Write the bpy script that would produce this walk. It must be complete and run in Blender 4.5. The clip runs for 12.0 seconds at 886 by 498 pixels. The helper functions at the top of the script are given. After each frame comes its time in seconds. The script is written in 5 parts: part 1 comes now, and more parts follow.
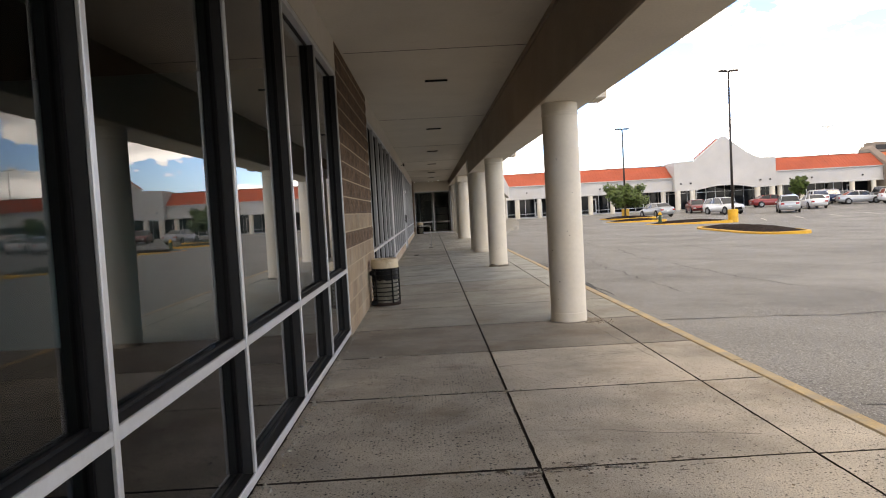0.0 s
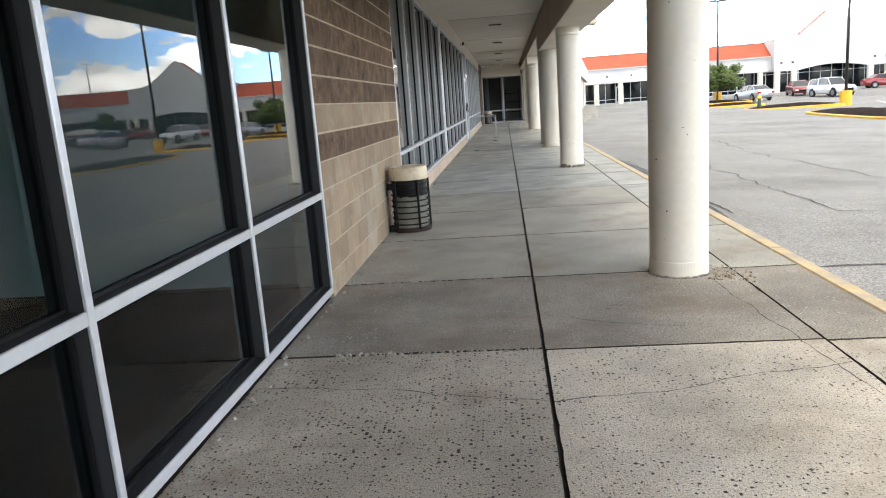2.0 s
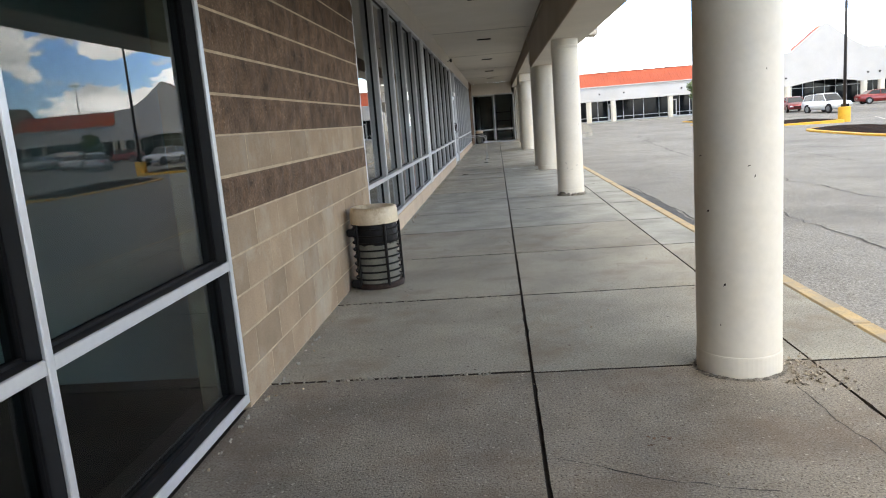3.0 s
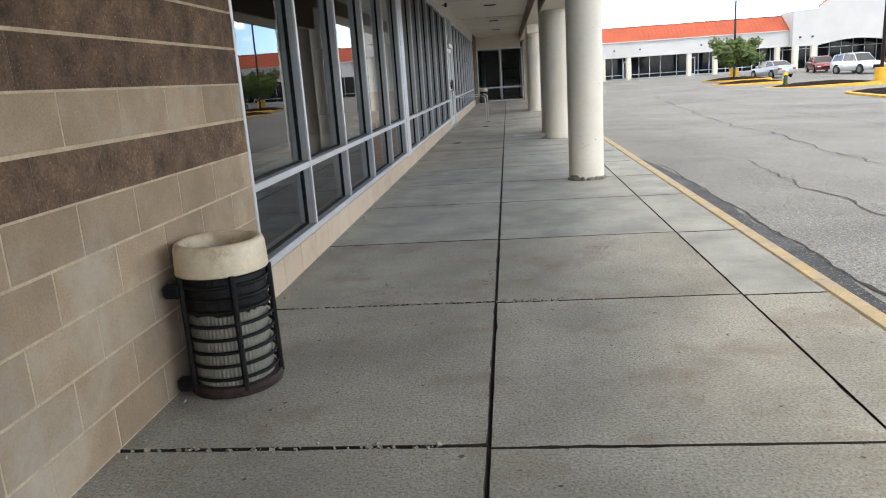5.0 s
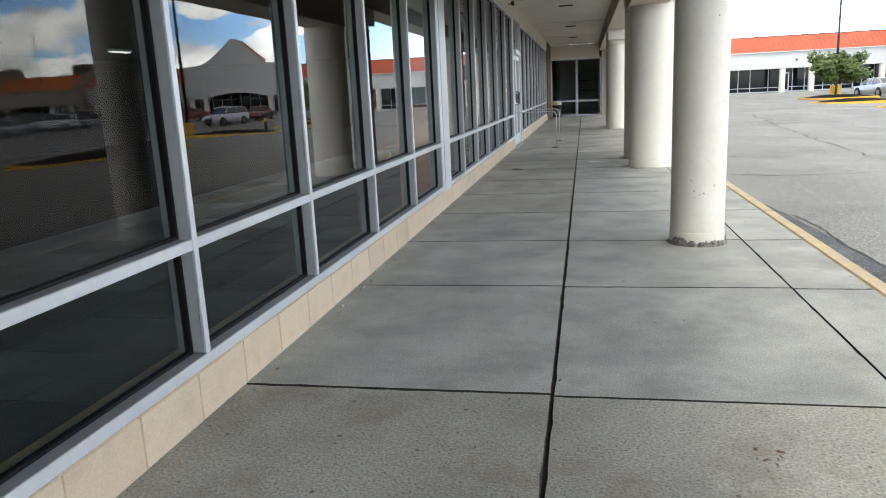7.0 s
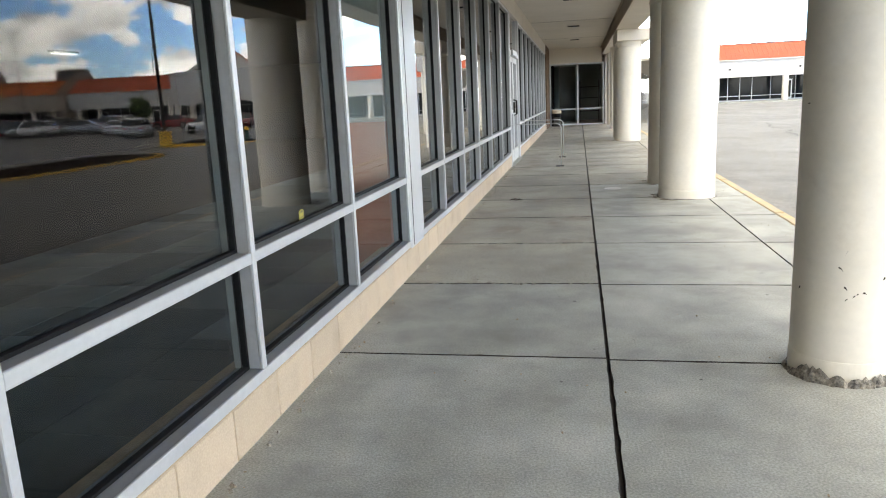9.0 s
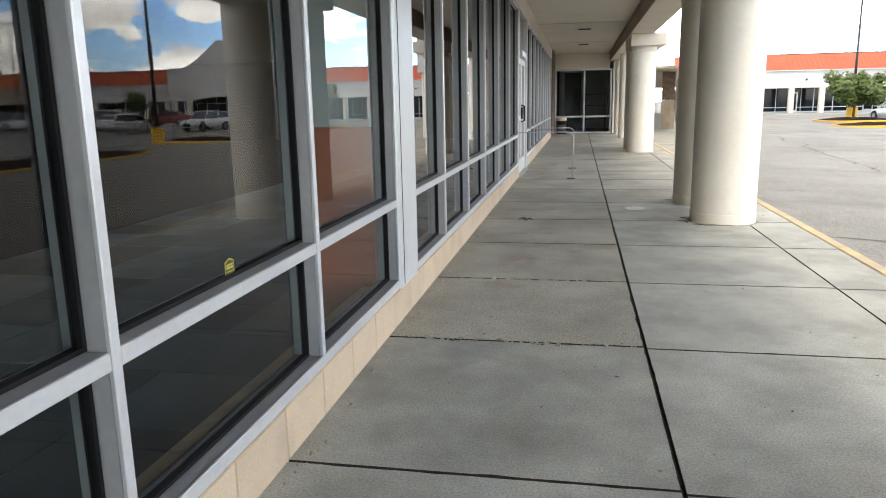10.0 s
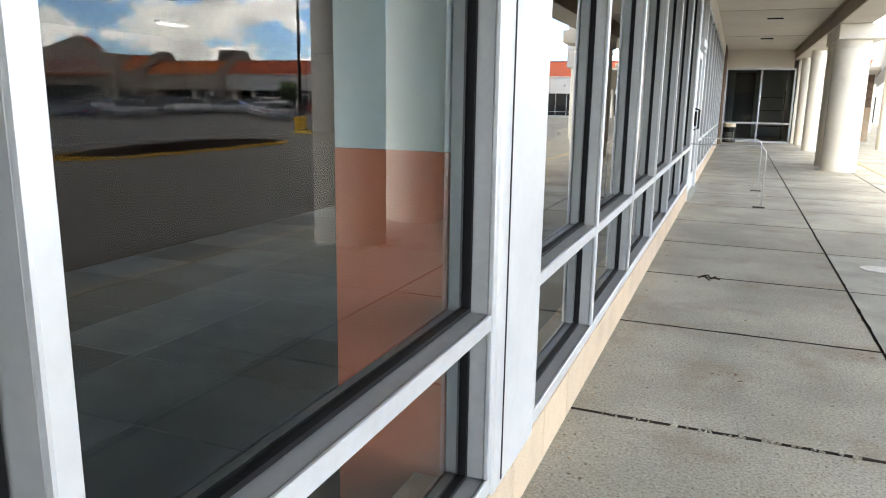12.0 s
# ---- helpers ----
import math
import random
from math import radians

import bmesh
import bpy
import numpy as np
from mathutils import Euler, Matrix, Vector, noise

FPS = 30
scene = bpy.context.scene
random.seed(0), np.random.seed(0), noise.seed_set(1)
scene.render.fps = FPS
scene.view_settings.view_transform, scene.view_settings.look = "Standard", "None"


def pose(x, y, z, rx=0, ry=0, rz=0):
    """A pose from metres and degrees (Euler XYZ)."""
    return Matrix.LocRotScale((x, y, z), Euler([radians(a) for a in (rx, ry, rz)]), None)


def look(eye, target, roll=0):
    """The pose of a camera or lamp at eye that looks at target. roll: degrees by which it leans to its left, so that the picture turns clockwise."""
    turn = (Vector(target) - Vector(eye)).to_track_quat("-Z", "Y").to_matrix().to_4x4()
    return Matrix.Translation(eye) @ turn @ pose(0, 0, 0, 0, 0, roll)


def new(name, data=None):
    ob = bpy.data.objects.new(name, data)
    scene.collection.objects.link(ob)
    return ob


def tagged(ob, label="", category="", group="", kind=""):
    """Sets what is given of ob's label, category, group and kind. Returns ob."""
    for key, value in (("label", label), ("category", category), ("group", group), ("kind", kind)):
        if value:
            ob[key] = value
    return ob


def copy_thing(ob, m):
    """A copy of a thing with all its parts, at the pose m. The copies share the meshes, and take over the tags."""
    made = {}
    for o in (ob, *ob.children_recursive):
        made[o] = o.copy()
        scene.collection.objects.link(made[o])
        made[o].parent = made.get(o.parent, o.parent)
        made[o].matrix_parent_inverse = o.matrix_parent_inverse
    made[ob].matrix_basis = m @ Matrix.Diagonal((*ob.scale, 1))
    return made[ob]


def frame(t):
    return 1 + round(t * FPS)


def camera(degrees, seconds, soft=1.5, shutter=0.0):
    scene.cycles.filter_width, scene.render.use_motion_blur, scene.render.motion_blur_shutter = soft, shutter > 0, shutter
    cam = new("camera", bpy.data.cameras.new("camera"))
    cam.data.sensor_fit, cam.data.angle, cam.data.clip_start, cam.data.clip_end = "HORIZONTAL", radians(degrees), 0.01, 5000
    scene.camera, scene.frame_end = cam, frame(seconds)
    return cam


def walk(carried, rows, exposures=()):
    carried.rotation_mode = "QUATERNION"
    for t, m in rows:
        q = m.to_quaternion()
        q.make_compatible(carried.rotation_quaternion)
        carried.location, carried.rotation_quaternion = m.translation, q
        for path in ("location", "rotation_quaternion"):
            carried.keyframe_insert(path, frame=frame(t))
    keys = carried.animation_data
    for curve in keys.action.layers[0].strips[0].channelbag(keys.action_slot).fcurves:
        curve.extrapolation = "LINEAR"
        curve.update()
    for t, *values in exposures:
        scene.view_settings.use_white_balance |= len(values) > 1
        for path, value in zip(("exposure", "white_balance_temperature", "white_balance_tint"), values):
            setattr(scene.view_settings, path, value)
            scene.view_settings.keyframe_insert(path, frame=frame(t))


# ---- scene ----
cam = camera(63.9, 12.0, soft=1.1)
PATH = [
    (0, (0.93, 0.467, 1.325), (0.963, 2.463, 1.219), -3.2),
    (0.5, (1.059, 1.173, 1.334), (0.972, 3.168, 1.217), -3.9),
    (1, (1.118, 1.967, 1.319), (0.871, 3.93, 1.021), -2.8),
    (1.5, (1.204, 2.698, 1.31), (0.903, 4.668, 1.137), -2.3),
    (2, (1.282, 3.444, 1.292), (1.088, 5.394, 0.893), -4.2),
    (2.5, (1.306, 4.221, 1.291), (1.323, 6.185, 0.917), -5.2),
    (3, (1.316, 4.978, 1.332), (1.143, 6.939, 0.981), -4.6),
    (3.2, (1.327, 5.27, 1.374), (1.164, 7.239, 1.063), -4.2),
    (4.8, (1.515, 7.57, 1.313), (1.365, 9.523, 0.907), -4.1),
    (5, (1.543, 7.896, 1.305), (1.342, 9.831, 0.84), -3.9),
    (5.5, (1.54, 8.625, 1.3), (1.368, 10.563, 0.838), -1.2),
    (6, (1.556, 9.304, 1.32), (1.287, 11.227, 0.842), -1.3),
    (6.5, (1.559, 10.015, 1.327), (1.292, 11.956, 0.924), -1.1),
    (7, (1.559, 10.708, 1.282), (1.167, 12.623, 0.857), -2.8),
    (7.2, (1.556, 10.993, 1.281), (1.154, 12.891, 0.796), -3.2),
    (8.8, (1.324, 13.025, 1.309), (0.958, 14.93, 0.824), -2.4),
    (9, (1.283, 13.308, 1.315), (0.904, 15.229, 0.906), -2.7),
    (9.5, (1.177, 13.914, 1.328), (0.831, 15.855, 0.994), -0.9),
    (10, (1.046, 14.496, 1.302), (0.676, 16.42, 0.903), -1.1),
    (10.5, (0.981, 15.072, 1.328), (0.493, 16.963, 0.895), -1.0),
    (11, (0.887, 15.662, 1.313), (0.46, 17.559, 0.848), 0.4),
    (11.5, (0.776, 16.251, 1.315), (0.137, 18.092, 0.867), 1.3),
    (12, (0.562, 16.778, 1.319), (-0.172, 18.592, 0.91), 0.9),
]
EXPOSURES = [(0.0, -1.53, 7650, 14), (0.5, -1.43, 7500, 14), (1.0, -1.2, 7150, 11), (1.5, -0.83, 6950, 8), (2.0, -0.73, 6850, 8), (2.5, -0.87, 6900, 8), (3.0, -1.0, 6850, 8), (5.0, -1.06, 6850, 8),
             (5.5, -0.95, 6750, 7), (6.0, -0.94, 6700, 7), (7.0, -0.88, 6700, 6), (9.0, -0.48, 7100, 7), (10.0, -0.65, 7150, 8), (10.5, -0.26, 7150, 9), (11.0, -0.21, 7150, 8), (11.5, -0.08, 7050, 7), (12.0, 0.0, 7050, 7)]
walk(cam, [(t, look(eye, target, roll)) for t, eye, target, roll in PATH], EXPOSURES)

# ---- world, sun, exposure ----
SUN_EL, SUN_AZ = radians(58), radians(160)   # azimuth from +y towards +x
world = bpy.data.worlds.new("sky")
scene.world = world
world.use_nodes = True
wn, wl = world.node_tree.nodes, world.node_tree.links
wn.clear()
w_out = wn.new("ShaderNodeOutputWorld")
w_bg = wn.new("ShaderNodeBackground")
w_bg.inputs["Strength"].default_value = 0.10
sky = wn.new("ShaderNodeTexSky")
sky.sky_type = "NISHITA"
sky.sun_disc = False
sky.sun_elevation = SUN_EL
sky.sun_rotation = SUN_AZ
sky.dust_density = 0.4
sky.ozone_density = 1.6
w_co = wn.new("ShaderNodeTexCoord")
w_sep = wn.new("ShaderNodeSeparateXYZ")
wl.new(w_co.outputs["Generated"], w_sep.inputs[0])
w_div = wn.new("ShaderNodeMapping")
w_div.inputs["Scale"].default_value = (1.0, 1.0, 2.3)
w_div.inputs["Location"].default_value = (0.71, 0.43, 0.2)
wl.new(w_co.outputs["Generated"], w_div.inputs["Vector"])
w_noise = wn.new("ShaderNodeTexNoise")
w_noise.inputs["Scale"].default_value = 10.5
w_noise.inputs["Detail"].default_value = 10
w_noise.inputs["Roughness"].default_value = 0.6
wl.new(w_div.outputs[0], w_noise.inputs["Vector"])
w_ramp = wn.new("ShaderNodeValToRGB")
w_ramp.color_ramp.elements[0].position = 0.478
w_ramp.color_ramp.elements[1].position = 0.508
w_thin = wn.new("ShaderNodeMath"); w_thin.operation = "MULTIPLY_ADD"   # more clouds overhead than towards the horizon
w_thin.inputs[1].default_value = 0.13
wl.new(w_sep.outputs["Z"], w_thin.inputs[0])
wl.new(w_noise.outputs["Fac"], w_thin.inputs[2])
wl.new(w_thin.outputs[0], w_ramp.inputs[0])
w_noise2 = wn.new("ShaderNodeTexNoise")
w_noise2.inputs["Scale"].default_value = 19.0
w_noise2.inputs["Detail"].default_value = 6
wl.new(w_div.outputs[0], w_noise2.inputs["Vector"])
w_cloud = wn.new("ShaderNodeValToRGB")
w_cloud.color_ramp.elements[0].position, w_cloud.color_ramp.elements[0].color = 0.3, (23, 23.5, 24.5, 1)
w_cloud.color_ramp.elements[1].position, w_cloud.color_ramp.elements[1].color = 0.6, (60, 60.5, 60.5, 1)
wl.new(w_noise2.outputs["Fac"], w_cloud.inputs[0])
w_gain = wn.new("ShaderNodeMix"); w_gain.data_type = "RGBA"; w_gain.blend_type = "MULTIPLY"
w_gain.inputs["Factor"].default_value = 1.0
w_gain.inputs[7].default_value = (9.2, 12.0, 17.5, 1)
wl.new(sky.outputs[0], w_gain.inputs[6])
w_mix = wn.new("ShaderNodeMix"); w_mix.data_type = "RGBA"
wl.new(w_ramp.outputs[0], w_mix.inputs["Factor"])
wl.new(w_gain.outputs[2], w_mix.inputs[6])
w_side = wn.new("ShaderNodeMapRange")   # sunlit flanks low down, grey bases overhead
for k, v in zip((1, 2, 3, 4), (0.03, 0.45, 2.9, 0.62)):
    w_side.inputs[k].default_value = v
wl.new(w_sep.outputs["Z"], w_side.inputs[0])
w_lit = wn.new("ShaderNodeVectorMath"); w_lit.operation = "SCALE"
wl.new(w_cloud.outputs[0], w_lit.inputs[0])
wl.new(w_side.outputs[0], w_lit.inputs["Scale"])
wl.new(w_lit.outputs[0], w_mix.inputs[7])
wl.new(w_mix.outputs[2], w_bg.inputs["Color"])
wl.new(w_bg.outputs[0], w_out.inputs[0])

sun_data = bpy.data.lights.new("sun", "SUN")
sun_data.energy, sun_data.angle, sun_data.color = 3.3, radians(16), (1.0, 0.93, 0.84)
sun = new("sun", sun_data)
sun_dir = Vector((math.sin(SUN_AZ) * math.cos(SUN_EL), math.cos(SUN_AZ) * math.cos(SUN_EL), math.sin(SUN_EL)))
sun.matrix_basis = look(sun_dir * 60, (0, 0, 0))


# ---- materials ----
def srgb(r, g, b):
    return tuple(((c / 255) / 12.92 if c <= 10 else ((c / 255 + 0.055) / 1.055) ** 2.4) for c in (r, g, b)) + (1,)


def material(name, base, rough=0.7, metal=0.0, var=0.12, scale=2.0, fine=60.0, fine_amt=0.15, bump=0.1, bump_dist=0.004,
             stain=None, stain_at=0.62, stain_scale=0.8, rand=0.0, coat=0.0, speck=None, speck_scale=180.0, speck_at=0.7, pits=None, pit_scale=30.0, pit_share=0.4, pit_size=0.2, spec=0.5):
    """A surface with variation at two scales, stains, specks and relief, in world-sized coordinates."""
    m = bpy.data.materials.new(name)
    m.use_nodes = True
    n, l = m.node_tree.nodes, m.node_tree.links
    p = n["Principled BSDF"]
    p.inputs["Roughness"].default_value = rough
    p.inputs["Metallic"].default_value = metal
    p.inputs["Coat Weight"].default_value = coat
    p.inputs["Specular IOR Level"].default_value = spec
    geo = n.new("ShaderNodeNewGeometry")

    def noise_node(s, detail=5.0, rough_=0.6):
        t = n.new("ShaderNodeTexNoise")
        t.inputs["Scale"].default_value, t.inputs["Detail"].default_value, t.inputs["Roughness"].default_value = s, detail, rough_
        l.new(geo.outputs["Position"], t.inputs["Vector"])
        return t

    def blend(mode, fac, a, b):
        x = n.new("ShaderNodeMix"); x.data_type = "RGBA"; x.blend_type = mode
        for sock, v in ((x.inputs["Factor"], fac), (x.inputs[6], a), (x.inputs[7], b)):
            if hasattr(v, "links"):
                l.new(v, sock)
            else:
                sock.default_value = v
        return x.outputs[2]

    def ramp(src, lo, hi, a=0.0, b=1.0):
        r = n.new("ShaderNodeMapRange"); r.clamp = True
        for k, v in zip((1, 2, 3, 4), (lo, hi, a, b)):
            r.inputs[k].default_value = v
        l.new(src, r.inputs[0])
        return r.outputs[0]

    big, small = noise_node(scale), noise_node(fine, 3.0)
    dark = tuple(c * (1 - var * 2.2) for c in base[:3]) + (1,)
    light = tuple(min(1, c * (1 + var)) for c in base[:3]) + (1,)
    col = blend("MIX", ramp(big.outputs["Fac"], 0.3, 0.7), dark, light)
    grain = n.new("ShaderNodeMapRange")
    grain.inputs[1].default_value, grain.inputs[2].default_value = 0.3, 0.7
    grain.inputs[3].default_value, grain.inputs[4].default_value = 1 - fine_amt, 1 + fine_amt
    l.new(small.outputs["Fac"], grain.inputs[0])
    gcol = n.new("ShaderNodeCombineColor")
    for k in range(3):
        l.new(grain.outputs[0], gcol.inputs[k])
    col = blend("MULTIPLY", 1.0, col, gcol.outputs[0])
    if speck:
        s = noise_node(speck_scale, 1.0)
        col = blend("MIX", ramp(s.outputs["Fac"], speck_at, speck_at + 0.05), col, speck)
    pit_fac = None
    if pits:
        v = n.new("ShaderNodeTexVoronoi")
        v.voronoi_dimensions = "2D"
        v.inputs["Scale"].default_value = pit_scale
        ragged = noise_node(pit_scale * 2.2, 2.0)
        shift = n.new("ShaderNodeVectorMath"); shift.operation = "MULTIPLY_ADD"
        shift.inputs[1].default_value = (0.55 / pit_scale,) * 3
        l.new(ragged.outputs["Color"], shift.inputs[0]); l.new(geo.outputs["Position"], shift.inputs[2])
        l.new(shift.outputs[0], v.inputs["Vector"])
        sep = n.new("ShaderNodeSeparateColor")
        l.new(v.outputs["Color"], sep.inputs[0])
        size = ramp(sep.outputs[0], 1 - pit_share, 1.0, 0.0, pit_size)      # only a share of the cells holds a pit, of its own size
        clump = n.new("ShaderNodeMath"); clump.operation = "MULTIPLY"
        l.new(size, clump.inputs[0]); l.new(ramp(noise_node(1.9, 3.0).outputs["Fac"], 0.36, 0.6, 0.5, 1.1), clump.inputs[1])
        d = n.new("ShaderNodeMath"); d.operation = "SUBTRACT"
        l.new(clump.outputs[0], d.inputs[0]); l.new(v.outputs["Distance"], d.inputs[1])
        pit_fac = ramp(d.outputs[0], -0.02, 0.05)
        col = blend("MIX", pit_fac, col, pits)
    if stain:
        s = noise_node(stain_scale, 7.0, 0.68)
        col = blend("MIX", ramp(s.outputs["Fac"], stain_at - 0.09, stain_at + 0.1, 0.0, 0.75), col, stain)
    if rand:
        info = n.new("ShaderNodeObjectInfo")
        rr = n.new("ShaderNodeMapRange")
        rr.inputs[3].default_value, rr.inputs[4].default_value = 1 - rand, 1 + rand
        l.new(info.outputs["Random"], rr.inputs[0])
        rc = n.new("ShaderNodeCombineColor")
        for k in range(3):
            l.new(rr.outputs[0], rc.inputs[k])
        col = blend("MULTIPLY", 1.0, col, rc.outputs[0])
    l.new(col, p.inputs["Base Color"])
    if bump:
        b = n.new("ShaderNodeBump")
        b.inputs["Strength"].default_value, b.inputs["Distance"].default_value = bump, bump_dist
        if pit_fac is None:
            l.new(small.outputs["Fac"], b.inputs["Height"])
        else:
            h = n.new("ShaderNodeMath"); h.operation = "MULTIPLY_ADD"; h.inputs[1].default_value = -1.0
            l.new(pit_fac, h.inputs[0]); l.new(small.outputs["Fac"], h.inputs[2])
            l.new(h.outputs[0], b.inputs["Height"])
        l.new(b.outputs[0], p.inputs["Normal"])
    return m


def glass_material(name, tint, facing=0.045):
    """Clear or tinted sheet: it lets light through, and mirrors more the flatter it is looked along."""
    m = bpy.data.materials.new(name)
    m.use_nodes = True
    n, l = m.node_tree.nodes, m.node_tree.links
    n.clear()
    out, mix, tr, gl, lw = (n.new("ShaderNode" + k) for k in ("OutputMaterial", "MixShader", "BsdfTransparent", "BsdfGlossy", "LayerWeight"))
    tr.inputs[0].default_value = tint
    gl.inputs["Roughness"].default_value = 0.0
    lw.inputs["Blend"].default_value = 0.5
    p5 = n.new("ShaderNodeMath"); p5.operation = "POWER"; p5.inputs[1].default_value = 5.0
    r0 = n.new("ShaderNodeMath"); r0.operation = "MULTIPLY_ADD"; r0.inputs[1].default_value = 1.0 - facing; r0.inputs[2].default_value = facing
    l.new(lw.outputs["Facing"], p5.inputs[0]); l.new(p5.outputs[0], r0.inputs[0])
    # both faces of the sheet mirror: together 2r / (1 + r)
    two = n.new("ShaderNodeMath"); two.operation = "MULTIPLY"; two.inputs[1].default_value = 2.0
    one = n.new("ShaderNodeMath"); one.operation = "ADD"; one.inputs[1].default_value = 1.0
    both = n.new("ShaderNodeMath"); both.operation = "DIVIDE"
    l.new(r0.outputs[0], two.inputs[0]); l.new(r0.outputs[0], one.inputs[0])
    l.new(two.outputs[0], both.inputs[0]); l.new(one.outputs[0], both.inputs[1])
    l.new(both.outputs[0], mix.inputs[0]); l.new(tr.outputs[0], mix.inputs[1]); l.new(gl.outputs[0], mix.inputs[2])
    l.new(mix.outputs[0], out.inputs[0])
    return m


def clear_material(name, tint):
    """The inner side and the edges of a sheet, which only let light through."""
    m = bpy.data.materials.new(name)
    m.use_nodes = True
    n, l = m.node_tree.nodes, m.node_tree.links
    n.clear()
    out, tr = n.new("ShaderNodeOutputMaterial"), n.new("ShaderNodeBsdfTransparent")
    tr.inputs[0].default_value = tint
    l.new(tr.outputs[0], out.inputs[0])
    return m


def glow(name, colour, strength):
    m = bpy.data.materials.new(name)
    m.use_nodes = True
    p = m.node_tree.nodes["Principled BSDF"]
    p.inputs["Base Color"].default_value = colour
    p.inputs["Emission Color"].default_value = colour
    p.inputs["Emission Strength"].default_value = strength
    return m


M_SLAB = material("old_concrete", (0.42, 0.37, 0.30, 1), 0.9, var=0.17, scale=1.3, fine=120, fine_amt=0.3, bump=1.0, bump_dist=0.004,
                  stain=(0.17, 0.125, 0.085, 1), stain_at=0.6, stain_scale=1.1, rand=0.07, speck=(0.12, 0.10, 0.08, 1), speck_scale=85, speck_at=0.62, pits=(0.022, 0.018, 0.015, 1), pit_scale=44, pit_share=0.5, pit_size=0.37)
M_SLAB_PALE = material("bleached_concrete", (0.53, 0.47, 0.38, 1), 0.9, var=0.17, scale=1.3, fine=120, fine_amt=0.3, bump=1.0, bump_dist=0.004,
                       stain=(0.25, 0.195, 0.13, 1), stain_at=0.6, stain_scale=0.9, rand=0.05, speck=(0.16, 0.13, 0.10, 1), speck_scale=85, speck_at=0.62, pits=(0.05, 0.04, 0.03, 1), pit_scale=44, pit_share=0.3, pit_size=0.33)
M_SLAB_MID = material("worn_concrete", (0.35, 0.332, 0.278, 1), 0.9, var=0.15, scale=1.1, fine=80, fine_amt=0.33, bump=0.9, bump_dist=0.003,
                      stain=(0.2, 0.155, 0.11, 1), stain_at=0.61, stain_scale=1.6, rand=0.06, speck=(0.15, 0.12, 0.095, 1), speck_scale=95, speck_at=0.63, pits=(0.12, 0.095, 0.075, 1), pit_scale=24, pit_share=0.03, pit_size=0.26)
M_SLAB_NEW = material("newer_concrete", (0.365, 0.363, 0.322, 1), 0.85, var=0.15, scale=2.0, fine=110, fine_amt=0.3, bump=0.7, bump_dist=0.002,
                      stain=(0.22, 0.21, 0.19, 1), stain_at=0.63, stain_scale=1.4, rand=0.06, pits=(0.12, 0.11, 0.10, 1), pit_scale=19, pit_share=0.008, pit_size=0.2)
M_SLAB_ROUGH = material("exposed_aggregate_concrete", (0.27, 0.24, 0.195, 1), 0.92, var=0.18, scale=1.5, fine=110, fine_amt=0.45, bump=0.9, bump_dist=0.004,
                        stain=(0.17, 0.12, 0.08, 1), stain_at=0.58, stain_scale=1.2, rand=0.05, speck=(0.11, 0.09, 0.07, 1), speck_scale=75, speck_at=0.62, pits=(0.44, 0.40, 0.33, 1), pit_scale=40, pit_share=0.25, pit_size=0.26)
M_CRUMB = material("crumbled_grout", (0.21, 0.19, 0.16, 1), 0.95, var=0.4, scale=30, fine=90, fine_amt=0.5, bump=1.0, bump_dist=0.006)
M_DIRT = material("joint_dirt", (0.035, 0.028, 0.022, 1), 1.0, var=0.2, fine=40, fine_amt=0.3)
M_RUST_MARK = material("rust_stained_concrete", (0.15, 0.085, 0.05, 1), 0.9, var=0.25, scale=20, fine=90, fine_amt=0.3, bump=0.2)
# soil colour, which also paints the contact shade at column feet
M_DIRT_SHADE_MARK = material("soil_and_contact_shade", (0.10, 0.075, 0.052, 1), 0.95, var=0.3, scale=18, fine=90, fine_amt=0.4, bump=0.3)
M_ASPHALT = material("worn_asphalt", (0.25, 0.24, 0.22, 1), 0.95, var=0.13, scale=0.35, fine=55, fine_amt=0.55, bump=0.9, bump_dist=0.007,
                     stain=(0.13, 0.125, 0.12, 1), stain_at=0.6, stain_scale=0.22, speck=(0.42, 0.41, 0.39, 1), speck_scale=45, speck_at=0.64)
M_CRACK = material("tar_crack", (0.045, 0.043, 0.04, 1), 0.9, var=0.25, scale=5, fine=50, fine_amt=0.3)
M_TAR = material("weathered_tar", (0.085, 0.081, 0.075, 1), 0.9, var=0.25, scale=5, fine=50, fine_amt=0.3)
M_GUTTER = material("dark_gutter_asphalt", (0.08, 0.082, 0.087, 1), 0.95, var=0.25, scale=2.5, fine=60, fine_amt=0.35, bump=0.4,
                    stain=(0.2, 0.195, 0.18, 1), stain_at=0.66, stain_scale=3.5, speck=(0.24, 0.24, 0.235, 1), speck_scale=60, speck_at=0.64)
M_YELLOW = material("worn_yellow_paint", (0.56, 0.41, 0.205, 1), 0.8, var=0.1, scale=3, fine=70, fine_amt=0.15, bump=0.2,
                    stain=(0.34, 0.30, 0.24, 1), stain_at=0.50, stain_scale=3.6)
M_YELLOW_BRIGHT = material("yellow_paint", (0.75, 0.42, 0.03, 1), 0.6, var=0.1, scale=2, fine=40, fine_amt=0.1, bump=0.1)
M_HYDRANT = material("dark_green_paint", (0.03, 0.07, 0.035, 1), 0.5, var=0.1)
M_BLOCK_TAN = material("tan_block", (0.275, 0.2, 0.13, 1), 0.92, var=0.10, scale=3, fine=110, fine_amt=0.13, bump=0.3, bump_dist=0.003,
                       stain=(0.345, 0.305, 0.24, 1), stain_at=0.57, stain_scale=1.6, rand=0.15)
